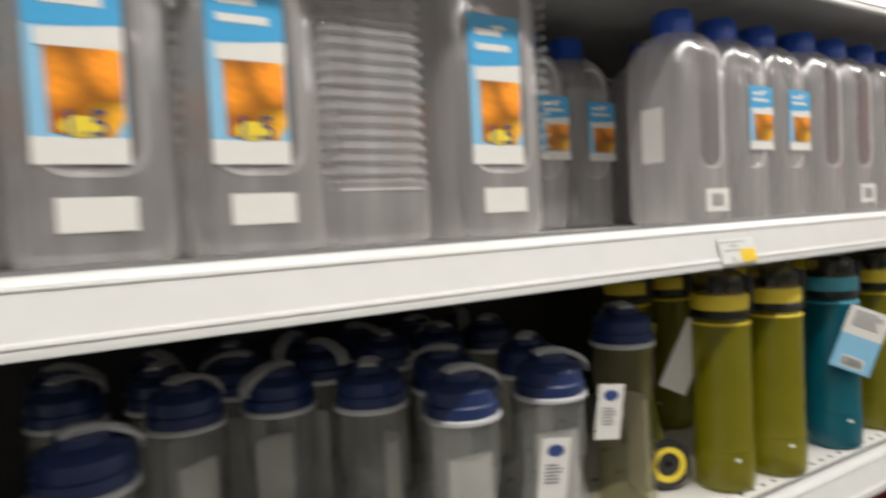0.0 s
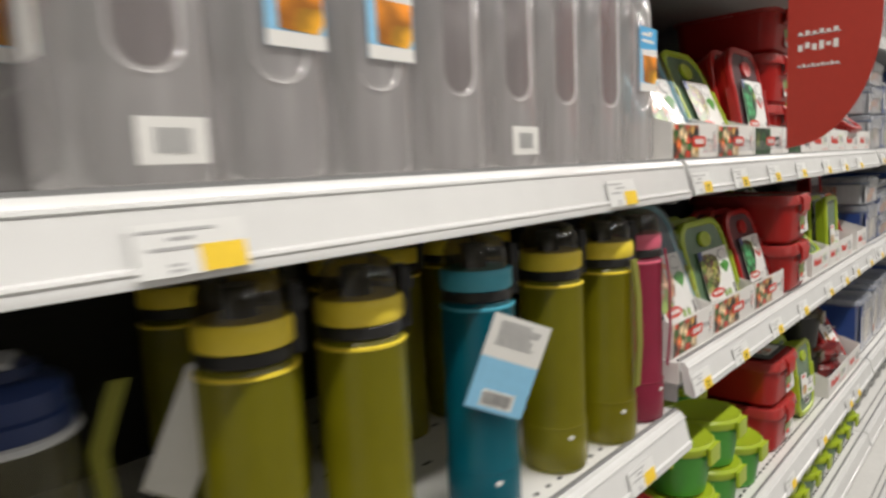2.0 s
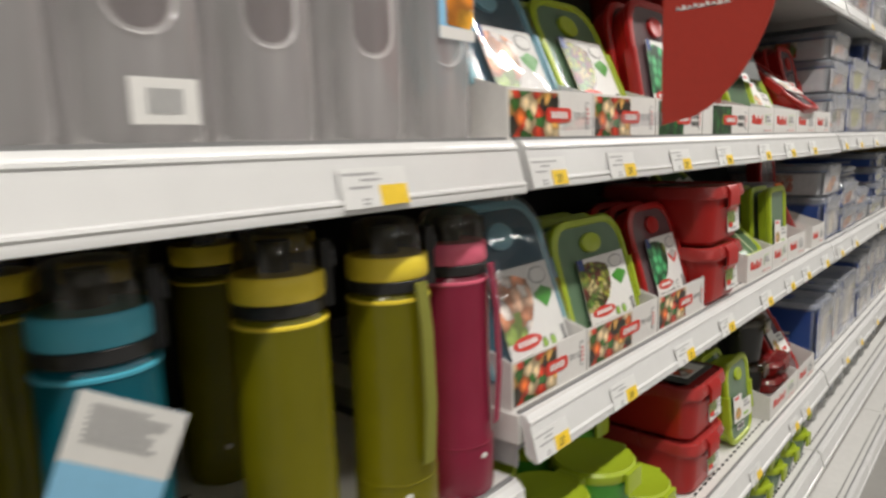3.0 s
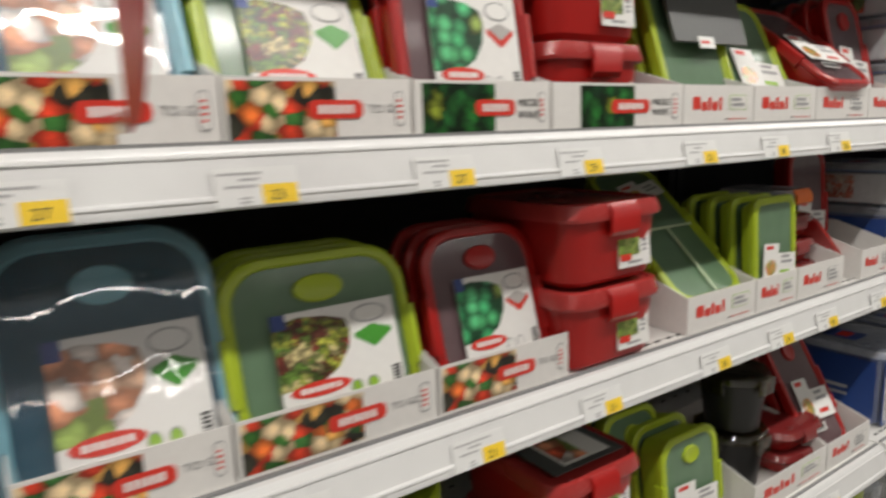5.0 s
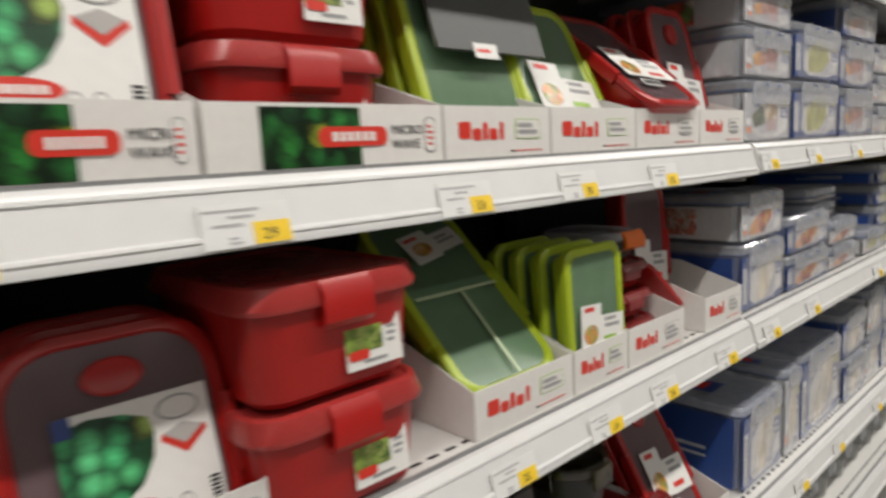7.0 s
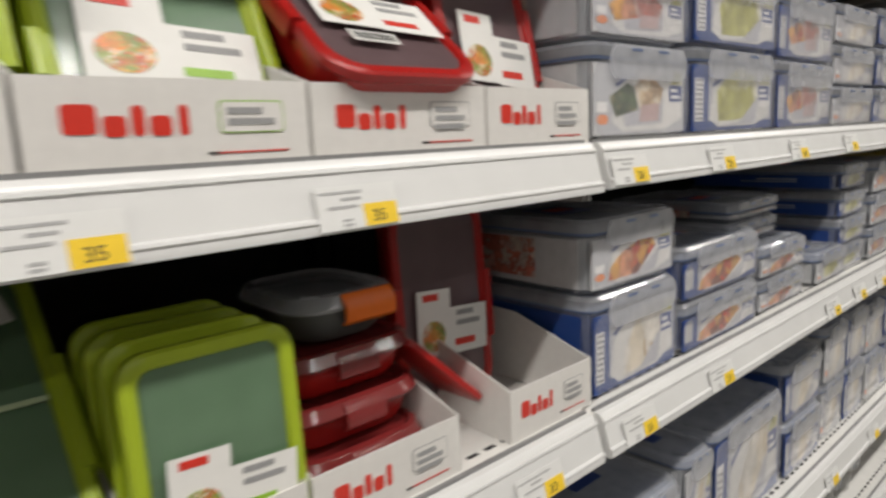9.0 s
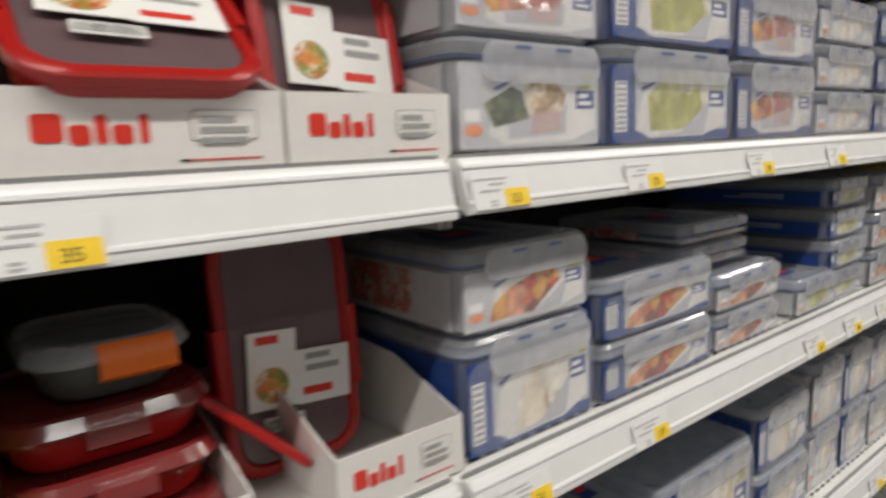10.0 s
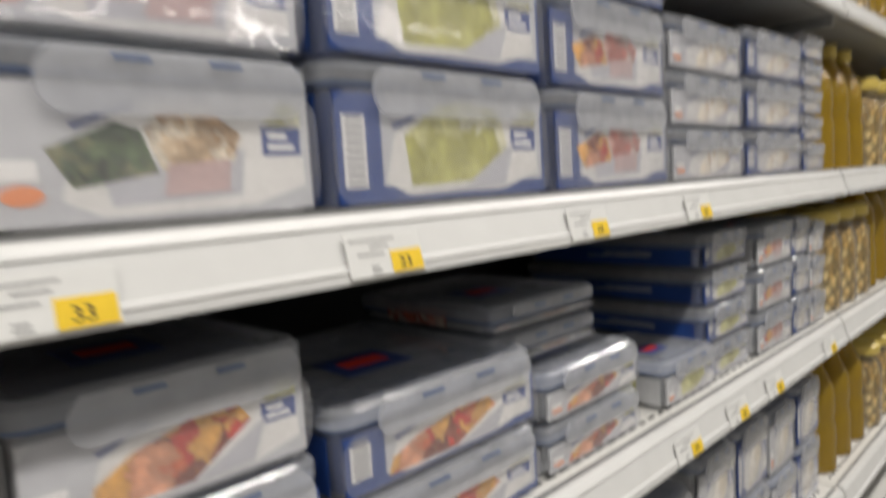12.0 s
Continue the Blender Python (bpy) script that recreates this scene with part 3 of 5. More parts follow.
def side_jug(w, d, h, kind):
    """A narrower jug whose front has a tall open grip."""
    top = thing("fridge_jug", "narrow frosted fridge jug with a tall grip and blue cap", "bottle", "fridge jugs on the shelf")
    g = Mesh()
    r, zs = 0.018, h - 0.075
    rings = [rrect(w / 2, d / 2, w - 0.014, d - 0.014, r, 0), rrect(w / 2, d / 2, w - 0.003, d - 0.003, r, 0.004), rrect(w / 2, d / 2, w, d, r, 0.010), rrect(w / 2, d / 2, w, d, r, zs)]
    for a in (20, 40, 60, 78):
        s, c = math.sin(radians(a)), math.cos(radians(a))
        rings.append(rrect(w / 2, d / 2, 0.034 + (w - 0.034) * c, 0.036 + (d - 0.036) * c, r, zs + 0.048 * s))
    rings.append(circle(w / 2, d / 2, 0.0165, zs + 0.054))
    g.loft(rings, FROST, (True, False))
    body = g.done("body", top, "frosted translucent body")
    g = Mesh()
    g.loft([circle(w / 2, d / 2, 0.0235, zs + 0.044), circle(w / 2, d / 2, 0.0235, zs + 0.068), circle(w / 2, d / 2, 0.0205, zs + 0.073)], CAPBLUE)
    g.done("cap", top, "blue screw cap")
    g = Mesh()
    cx = w * 0.5
    outer, inner = flat_rrect(cx, h * 0.53, w * 0.50, h * 0.56, 0.019), flat_rrect(cx, h * 0.53, w * 0.42, h * 0.53, 0.016)
    c = len(outer)
    g.add([(x, -0.0014, z) for x, z in outer] + [(x, 0.002, z) for x, z in inner],
          [(i, (i + 1) % c, (i + 1) % c + c, i + c) for i in range(c)], JUGEDGE)
    g.done("grip_frame", body, "bright moulded grip frame")
    if kind != "sticker":
        # dark sheet where the grip is hollow; its colour paints the shade behind
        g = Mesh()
        g.add([(x, -0.0004, z) for x, z in inner], [tuple(range(c))], JUGSHADE)
        g.done("grip_shade", body, "darker film for the shade in the open grip")
    g = Mesh()
    if kind == "sticker":
        sticker(g, w * 0.38, h * 0.34, w * 0.54, h * 0.30, -0.0022)
        g.done("sticker", body, "blue and orange printed sticker")
        sticker_parts(w * 0.38, h * 0.34, w * 0.54, h * 0.30, -0.0022, body)
    elif kind == "code":
        g.box(w * 0.38, -0.0003, 0.014, w * 0.86, 0, 0.040, PAPER)
        g.done("sticker", body, "white barcode sticker")
        g = Mesh()
        for k in range(7):
            g.box(w * (0.50 + 0.036 * k), -0.0008, 0.020, w * (0.52 + 0.036 * k), -0.0004, 0.034, INKG)
        tagged(g.done("barcode", body, "grey barcode"), kind="stuff")
    return top


for i, kind in enumerate(["code", "sticker", "sticker", "", "code", "", "", "sticker"]):
    put(("jugS", kind), lambda: side_jug(0.084, 0.092, 0.25, kind), pose(0.893 + i * 0.0846, 0.650 + 0.002 * (i % 3), TOP))
    if i:
        put(("jugS", ""), lambda: side_jug(0.084, 0.092, 0.25, ""), pose(0.895 + i * 0.0846, 0.765, TOP), "frosted fridge jug standing behind the front row")


for x, y in ((0.760, 0.775), (0.852, 0.790), (0.755, 0.880), (0.850, 0.885)):
    put(("jugS", "sticker"), None, pose(x, y, TOP), "frosted fridge jug with a juice sticker standing in the shade")
g = Mesh()
g.box(-0.0006, 0, 0, 0, 0.030, 0.062, PAPER)
ob = thing("side_label", "plain tall white label on the side of a fridge jug", "label")
g.done("paper", ob)
ob.matrix_basis = pose(0.8926, 0.680, TOP + 0.073)


def lift(up, *pairs):
    """Profile points above 0.06 m raised by up."""
    return [(r, z + up if z > 0.06 else z) for r, z in pairs]


def sports_bottle(dark=False):
    up = 0.032 if dark else 0.002
    top = thing("sports_bottle", "clear sports bottle with a navy flip lid and pale carry loop", "bottle", "navy lidded sports bottles")
    g = Mesh()
    g.loft([circle(0, 0, r, z) for r, z in lift(up, (0.030, 0), (0.034, 0.004), (0.035, 0.02), (0.035, 0.06), (0.031, 0.075), (0.031, 0.09), (0.035, 0.105), (0.035, 0.155), (0.032, 0.163))], SMOKEOLIVE if dark else FROSTCLEAR, (True, False))
    g.done("body", top, "clear plastic body")
    g = Mesh()
    g.loft([[(0.027 * math.cos(radians(a)), 0.027 * math.sin(radians(a)), z) for a in range(-150, -29, 15)] for z in (0.012, 0.128)], LEAFLET, (False, False))
    g.done("leaflet", top, "pale folded leaflet inside")
    g = Mesh()
    g.loft([circle(0, 0, r, z) for r, z in lift(up, (0.037, 0.160), (0.0385, 0.1615), (0.0385, 0.1645), (0.037, 0.166))], HANDLEGREY)
    g.done("ring", top, "pale ring under the lid")
    g = Mesh()
    g.loft([circle(0, 0, r, z) for r, z in lift(up, (0.0365, 0.166), (0.0365, 0.176), (0.0345, 0.178), (0.0345, 0.190), (0.030, 0.195), (0.021, 0.198), (0.020, 0.204), (0.004, 0.205))], LIDNAVY)
    lid = g.done("lid", top, "navy plastic lid")
    g = Mesh()
    path = [(-0.016, 0.2040), (-0.008, 0.2070), (0.008, 0.2068), (0.022, 0.2035), (0.034, 0.1975), (0.041, 0.190), (0.042, 0.184)]
    rings = []
    for x, z in lift(up, *path):
        rings.append([(x, y, z + dz) for y, dz in ((-0.008, -0.002), (0.008, -0.002), (0.009, 0.002), (0.006, 0.004), (-0.006, 0.004), (-0.009, 0.002))])
    g.loft(rings, HANDLEGREY)
    g.done("carry_loop", lid, "pale grey carry loop")
    return top


def hang_tag(m, blue=False, w=0.022, h=0.05):
    top = thing("hang_tag", "pale blue card hang tag with a barcode" if blue else "small white card hang tag with print", "tag", "hang tags")
    g = Mesh()
    g.box(0, -0.0006, 0, w, 0, h, PALEBLUE if blue else PAPER)
    g.done("card", top)
    g = Mesh()
    if blue:
        g.box(0, -0.0008, h * 0.55, w, -0.0002, h, PAPER)
        bars(g, w * 0.15, h * 0.92, w * 0.75, 7, h * 0.02, INKG, -0.0008)
        g.m = pose(0, -0.0006, 0)
        barcode(g, w * 0.25, h * 0.07, w * 0.5, h * 0.13, 0)
    else:
        g.prism(oval(w / 2, h * 0.8, w * 0.6, h * 0.2), -0.0009, -0.0006, NAVYINK)
        bars(g, w * 0.2, h * 0.55, w * 0.6, 6, h * 0.03, INKG, -0.0006)
    tagged(g.done("print", top, "small print and barcode"), kind="stuff")
    top.matrix_basis = m
    return top


rb = random.Random(4)
for x, y, spin in [(0.303, 0.735, 10), (0.395, 0.855, 30), (0.487, 0.850, 200), (0.567, 0.795, 60), (0.619, 0.702, -5), (0.729, 0.702, -15), (0.205, 0.72, 0), (0.11, 0.73, 20), (0.66, 0.80, 130), (0.77, 0.79, 40)]:
    put("sports", sports_bottle, pose(x, y, S2 + 0.0005, 0, 0, spin))
put("sports_tall", lambda: sports_bottle(True), pose(0.867, 0.730, S2 + 0.0005, 0, 0, 70), "tall smoke-tinted sports bottle with a navy flip lid")
for row in range(2):
    for i in range(7):
        put("sports", sports_bottle, pose(0.30 + i * 0.088 + rb.uniform(-0.008, 0.008), 0.945 + row * 0.078, S2 + 0.0005, 0, 0, rb.uniform(0, 360)), "clear sports bottle with a navy lid standing in the shade")
for x, y, z in ((0.345, 0.670, 1.062), (0.668, 0.655, 1.070), (0.770, 0.682, 1.098)):
    hang_tag(pose(x, y, z, 4, 6, -15), False, 0.030, 0.060)


def tritan_bottle(body, band, cap, name, label, strap=False):
    top = thing("drink_bottle", label, "bottle", "coloured drink bottles")
    g = Mesh()
    n = 24
    R = 0.036
    g.loft([circle(0, 0, r, z, n) for r, z in lift(0.016, (R - 0.006, 0), (R - 0.001, 0.003), (R, 0.010), (R, 0.048), (R - 0.0012, 0.050), (R - 0.0012, 0.188), (R - 0.003, 0.194), (R - 0.006, 0.198))], body, (True, False))
    g.done("body", top)
    g = Mesh()
    g.loft([circle(0, 0, r, z, n) for r, z in lift(0.016, (R - 0.008, 0.194), (R - 0.002, 0.198), (R - 0.002, 0.206), (R - 0.004, 0.208))], BLACKP)
    g.done("collar", top, "black collar")
    g = Mesh()
    g.loft([circle(0, 0, r, z, n) for r, z in lift(0.016, (R - 0.0028, 0.1885), (R - 0.0005, 0.1895), (R - 0.0005, 0.1915), (R - 0.0028, 0.1925))], band, (False, False))
    g.done("neck_ring", top, "bright ring at the neck")
    g = Mesh()
    g.loft([circle(0, 0, r, z, n) for r, z in ((R - 0.0005, 0.0515), (R + 0.0004, 0.0520), (R + 0.0004, 0.0527), (R - 0.0005, 0.0532))], body, (False, False))
    g.done("moulded_line", top, "thin moulded line near the foot")
    g = Mesh()
    g.loft([circle(0, 0, r, z, n) for r, z in lift(0.016, (R - 0.003, 0.207), (R - 0.0015, 0.209), (R - 0.0015, 0.224), (R - 0.003, 0.226))], band)
    g.done("band", top)
    g = Mesh()
    g.loft([circle(0, 0, r, z, n) for r, z in lift(0.016, (R - 0.005, 0.225), (R - 0.006, 0.243), (R - 0.010, 0.252), (R - 0.018, 0.256), (0.004, 0.257))], cap)
    g.loft([circle(0, 0.002, r, z, n) for r, z in lift(0.016, (0.012, 0.225), (0.012, 0.248))], BLACKP)
    lid = g.done("cap", top, "smoked dark cap")
    g = Mesh()
    g.m = pose(0, 0, 0, 0, 0, 62)
    g.box(-0.010, -R - 0.003, 0.214, 0.010, -R + 0.004, 0.262, BLACKP)
    g.loft([[(x, -R - 0.006 + yy, z) for x, z in oval(0, 0.250, 0.017, 0.017, 14)] for yy in (0.006, 0)], BLACKP)
    g.done("latch", lid, "black latch")
    g = Mesh()
    g.m = pose(0, 0, 0, 0, 0, -28)
    g.prism(oval(0.0, 0.042, 0.007, 0.005, 12), -R - 0.0008, -R + 0.002, PAPER)
    g.done("mark", top, "small pale printed mark")
    if strap:
        g = Mesh()
        g.loft([[(x, y, z) for x, y in ((-0.006, -0.002 + yy), (0.006, -0.002 + yy), (0.006, 0.001 + yy), (-0.006, 0.001 + yy))] for yy, z in ((-R - 0.002, 0.221), (-R - 0.007, 0.18), (-R - 0.008, 0.12), (-R - 0.004, 0.07))], STRAP if band is BANDYEL else PINKSTRAP)
        g.done("strap", top, "woven carry strap")
    return top


OL = "olive-yellow plastic drink bottle with a yellow band and dark cap"
for x, y, spin, st in [(1.002, 0.694, 0, 0), (1.095, 0.682, 0, 0), (1.370, 0.686, 0, 0), (1.470, 0.676, 0, 1)]:
    put(("olive", st), lambda: tritan_bottle(OLIVE, BANDYEL, DARKCAP, "olive", OL, st), pose(x, y, S2 + 0.0005, 0, 0, spin))
put("teal", lambda: tritan_bottle(TEAL, TEALBAND, DARKCAP, "teal", "teal plastic drink bottle with a dark cap and hanging card"), pose(1.243, 0.686, S2 + 0.0005, 0, 0, 0))
put("pink", lambda: tritan_bottle(PINK, PINKBAND, DARKCAP, "pink", "crimson plastic drink bottle with a pink band and strap", True), pose(1.552, 0.678, S2 + 0.0005, 0, 0, 25))
for i in range(1, 7):
    for row in range(1, 2):
        put(("olive", 0), None, pose(0.955 + i * 0.092 + rb.uniform(-0.01, 0.01), 0.800 + row * 0.088, S2 + 0.0005, 0, 0, rb.uniform(-60, 60)), "olive-yellow drink bottle in a back row of the shelf")
hang_tag(pose(1.192, 0.664, 1.114) @ pose(0, 0, 0, 0, 0, -35) @ pose(0, 0, 0, 0, 22, 0), True, 0.056, 0.088)
hang_tag(pose(0.966, 0.722, 1.10) @ pose(0, 0, 0, 0, 0, 140) @ pose(0, 0, 0, 0, -24, 0), False, 0.034, 0.095)
# folded strap and round end of the bottle beside the sports bottles
top = thing("strap_end", "black and yellow round bottle strap end on the shelf", "strap")
g = Mesh()
g.m = pose(0.930, 0.722, S2 + 0.034, 0, 0, -25)
for r0, r1, mat, yy in ((0.030, 0.023, BLACKP, 0.0), (0.023, 0.015, BANDYEL, 0.001), (0.015, 0.004, BLACKP, 0.002)):
    g.loft([[(x, yy, z) for x, z in oval(0, 0, 2 * r1, 2 * r1)], [(x, yy - 0.004, z) for x, z in oval(0, 0, 2 * r1, 2 * r1)], [(x, yy - 0.004, z) for x, z in oval(0, 0, 2 * r0, 2 * r0)], [(x, yy + 0.004, z) for x, z in oval(0, 0, 2 * r0, 2 * r0)]], mat, (False, True))
g.done("ring", top)
g = Mesh()
g.m = pose(0.932, 0.735, S2, 0, 0, -25)
g.loft([[(x, yy, z) for x, z in ((cx - 0.006, zz), (cx + 0.006, zz), (cx + 0.006, zz + 0.002), (cx - 0.006, zz + 0.002))] for cx, zz, yy in ((0.0, 0.06, 0.0), (-0.012, 0.11, 0.0), (-0.016, 0.16, 0.004), (0.0, 0.205, 0.01))], STRAP)
g.done("strap", top, "woven olive strap")

# ---- card trays and leaning boxes ----


def card_tray(w, d, front, side, style, number=""):
    """An open display tray: low printed front, sides rising to the back."""
    top = thing("card_tray", "white printed card display tray on the shelf", "display tray", "card display trays")
    t = 0.0015
    g = Mesh()
    g.box(0, 0, 0, w, t, front, CARD)
    body = g.done("front_panel", top, "printed low front")
    g = Mesh()
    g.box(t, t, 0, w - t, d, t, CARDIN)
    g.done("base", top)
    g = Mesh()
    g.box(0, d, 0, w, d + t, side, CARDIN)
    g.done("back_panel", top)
    for x in (0, w - t):
        g = Mesh()
        p = [(0.0016, 0.0), (d, 0.0), (d, side), (0.05 + d * 0.25, side * 0.9 + front * 0.1), (0.0016, front)]
        g.add([(x, yy, z) for yy, z in p] + [(x + t, yy, z) for yy, z in p], [tuple(range(5)), tuple(range(5, 10))[::-1]] + [((i + 1) % 5, i, i + 5, (i + 1) % 5 + 5) for i in range(5)], CARD)
        g.done("side_panel", top)
    g = Mesh()
    y = -0.0003
    if style in ("veg", "broc"):
        pic = P_VEG if style == "veg" else P_BROC
        g.box(w * (0.02 if style == "veg" else 0.05 if w < 0.18 else 0.19), y - 0.0003, 0.003, w * (0.56 if w < 0.18 else 0.59), y, front - 0.003, pic)
        g.done("picture", body, "printed vegetable picture")
        g = Mesh()
        g.prism(flat_rrect(w * 0.56, front * 0.5, w * 0.30, front * 0.30, front * 0.12), y - 0.0009, y - 0.0004, INKRED)
        for q in range(6):
            g.box(w * (0.465 + 0.033 * q), y - 0.0014, front * 0.43, w * (0.487 + 0.033 * q), y - 0.0010, front * 0.57, PAPER)
        g.done("badge", body, "red oval printed badge")
        g = Mesh()
        g.prism(flat_rrect(w * 0.93, front * 0.5, w * 0.06, front * 0.6, front * 0.1), y - 0.0004, y, INKG)
        g.prism(flat_rrect(w * 0.93, front * 0.5, w * 0.052, front * 0.55, front * 0.1), y - 0.0006, y - 0.0002, CARD)
        bars(g, w * 0.915, front * 0.62, w * 0.03, 4, front * 0.04, INKRED, y - 0.0006, 2.4)
        g.done("seal_print", body, "small framed print")
        if style == "broc":
            for k, s in enumerate(("MICRO", "WAVE")):
                write(s, front * 0.21, upright(w * 0.735, y - 0.0003, front * (0.52 - 0.23 * k)), INK, body)
        else:
            write("TO GO", front * 0.2, upright(w * 0.74, y - 0.0003, front * 0.44), INKG, body)
    else:
        # a red word drawn as plain blocks, beside a framed badge
        z0, h = front * 0.36, front * 0.36
        k = w * (0.44 if style == "green" else 0.40)
        xa = w * 0.11

        for u, v, du, dv in ((0.13, 0.55, 0.24, 0.86), (0.37, 0.34, 0.17, 0.62), (0.54, 0.50, 0.10, 0.92), (0.71, 0.34, 0.17, 0.62), (0.89, 0.50, 0.08, 0.96)):
            g.prism(flat_rrect(xa + k * u, z0 + h * v, k * du, h * dv, h * 0.16), y - 0.0003, y, INKRED)
        g.done("word_print", body, "red word drawn as blocks")
        g = Mesh()
        g.prism(flat_rrect(w * 0.76, front * 0.57, w * 0.26, front * 0.38, front * 0.06), y - 0.0004, y, INKGREEN if style == "green" else INKG)
        g.prism(flat_rrect(w * 0.76, front * 0.57, w * 0.25, front * 0.35, front * 0.05), y - 0.0006, y - 0.0002, CARD)
        bars(g, w * 0.66, front * 0.6, w * 0.2, 2 if style == "green" else 3, front * 0.08, INKG, y - 0.0006, 1.6)
        g.box(w * 0.58, y - 0.0003, front * 0.14, w * 0.62, y, front * 0.17, INK)
        g.box(w * 0.62, y - 0.0003, front * 0.145, w * 0.9, y, front * 0.165, INKRED)
        g.done("badge", body, "framed grey badge")
    return top


def flat_container(w, h, t, rim, lid, card, handle=True, clips=True, r=0.03):
    """A lidded lunch box stood on its edge: x across, z up, lid facing the aisle."""
    top = thing("lunch_box", "", "food container", "lidded food containers in trays")
    g = Mesh()
    def ring(dw, y, rr):
        return [(x, y, z) for x, z in flat_rrect(w / 2, h / 2, w + dw, h + dw, rr, 5)]
    g.loft([ring(-0.020, t, r - 0.008), ring(-0.016, t - 0.004, r - 0.005), ring(-0.006, 0.012, r - 0.002), ring(-0.006, 0.010, r - 0.002)], rim, (True, True))
    g.done("body", top)
    g = Mesh()
    g.loft([ring(-0.004, 0.010, r), ring(0, 0.008, r), ring(0, 0.002, r), ring(-0.004, 0.0, r), ring(-0.018, 0.0, r - 0.006), ring(-0.022, 0.003, r - 0.008)], rim, (True, False))
    rm = g.done("rim", top)
    g = Mesh()
    g.loft([ring(-0.0215, 0.0045, r - 0.008), ring(-0.0225, 0.0028, r - 0.008)], lid)
    ld = g.done("lid", top, "tinted translucent lid")
    if handle:
        g = Mesh()
        g.loft([[(x, y, z) for x, z in oval(w / 2, h * 0.80, w * s * 0.9, h * 0.15 * s / 0.30)] for s, y in ((0.30, 0.0026), (0.30, -0.001), (0.27, -0.002), (0.18, -0.0008))], rim)
        g.done("thumb_tab", ld, "moulded oval tab")
    if clips:
        for sx in (-0.003, w - 0.005):
            g = Mesh()
            g.loft([rrect(sx + 0.004, 0.006, 0.010, 0.018, 0.003, z) for z in (h * 0.28, h * 0.62)], rim)
            g.done("clip", top, "side clip")
    g = Mesh()
    y = -0.0022
    g.m = pose(0, y, 0)
    if card in ("sand", "salad", "sprout", "broc"):
        pic = {"sand": P_SAND, "salad": P_SALAD, "sprout": P_SPROUT, "broc": P_BROC}[card]
        x0, x1, z0, z1 = w * 0.22, w * 0.89, h * (0.08 if card == "sand" else 0.13), h * (0.62 if card == "sand" else 0.69)
        g.box(x0, -0.0005, z0, x1, 0, z1, PAPER)
        W, H = x1 - x0, z1 - z0

        def patch(pts, mat, k=1):
            g.prism([(x0 + W * u, z0 + H * v) for u, v in pts], -0.0005 - 0.0004 * k, -0.0001 - 0.0004 * k, mat)

        patch(((0.0, 0.30), (0.30, 0.31), (0.47, 0.42), (0.57, 0.58), (0.60, 0.74), (0.57, 0.86), (0.42, 0.92), (0.20, 0.95), (0.0, 0.90)), pic)
        patch([(0.30 + 0.24 * u, 0.27 + 0.07 * v) for u, v in oval(0, 0, 2, 2, 16)], INKRED, 2)
        for q in range(6):
            patch(((0.14 + 0.055 * q, 0.245), (0.18 + 0.055 * q, 0.245), (0.18 + 0.055 * q, 0.295), (0.14 + 0.055 * q, 0.295)), PAPER, 3)
        patch(((0.0, 0.86), (0.11, 0.86), (0.11, 1.0), (0.0, 1.0)), NAVYINK, 2)
        patch([(0.78 + 0.15 * u, 0.87 + 0.09 * v) for u, v in oval(0, 0, 2, 2, 16)], INKG)
        patch([(0.78 + 0.135 * u, 0.87 + 0.075 * v) for u, v in oval(0, 0, 2, 2, 16)], PAPER, 2)
        patch(((0.63, 0.66), (0.79, 0.53), (0.95, 0.66), (0.94, 0.71), (0.79, 0.60), (0.64, 0.71)), INKRED if card in ("sprout", "broc") else LIMEDK)
        patch(((0.65, 0.70), (0.79, 0.60), (0.93, 0.70), (0.79, 0.76)), CARDIN if card in ("sprout", "broc") else LIMEDK, 2)
        for q in range(7):
            patch(((0.90, 0.10 + 0.032 * q), (0.97, 0.10 + 0.032 * q), (0.97, 0.122 + 0.032 * q), (0.90, 0.122 + 0.032 * q)), INK)
        for u in (0.58, 0.72):
            patch([(u + 0.05 * c, 0.2 + 0.07 * v) for c, v in oval(0, 0, 2, 2, 12)], INKG)
            patch([(u + 0.04 * c, 0.2 + 0.055 * v) for c, v in oval(0, 0, 2, 2, 12)], PAPER if card in ("sprout", "broc") else INKGREEN, 2)
        sl = g.done("card_label", top, "white card label with a food picture")
        if card == "sand":
            g = Mesh()
            g.loft([[(x, yy, z) for x, z in flat_rrect(w / 2, h / 2, w * s, h * s, r, 5)] for s, yy in ((1.02, 0.006), (1.015, -0.002), (0.9, -0.008), (0.5, -0.0095))], WRAP, (False, True))
            g.done("wrap", top, "crumpled clear bag").visible_shadow = False
        if card in ("sprout", "broc"):
            write("MICROWAVE", H * 0.085, upright(x0 + W * 0.06, y - 0.0006, z0 + H * 0.10), INK, sl)
        else:
            write("TO GO", H * 0.075, upright(x0 + W * 0.06, y - 0.0006, z0 + H * 0.10), INKG, sl)
    elif card == "divided":
        g.box(w * 0.52, -0.0004, h * 0.04, w * 0.545, 0.0006, h * 0.50, LIMEPALE)
        g.box(w * 0.08, -0.0004, h * 0.49, w * 0.92, 0.0006, h * 0.505, LIMEPALE)
        g.done("divider", ld, "pale divider seen through the lid")
        g = Mesh()
        g.m = pose(0, y, 0) @ pose(w * 0.30, -0.003, h * 0.66) @ Matrix.Rotation(radians(-12), 4, "Y")
        g.box(0, -0.0006, 0, w * 0.30, 0, h * 0.17, PAPER)
        g.box(w * 0.30, -0.0006, 0.004, w * 0.60, 0, h * 0.13, PAPER)
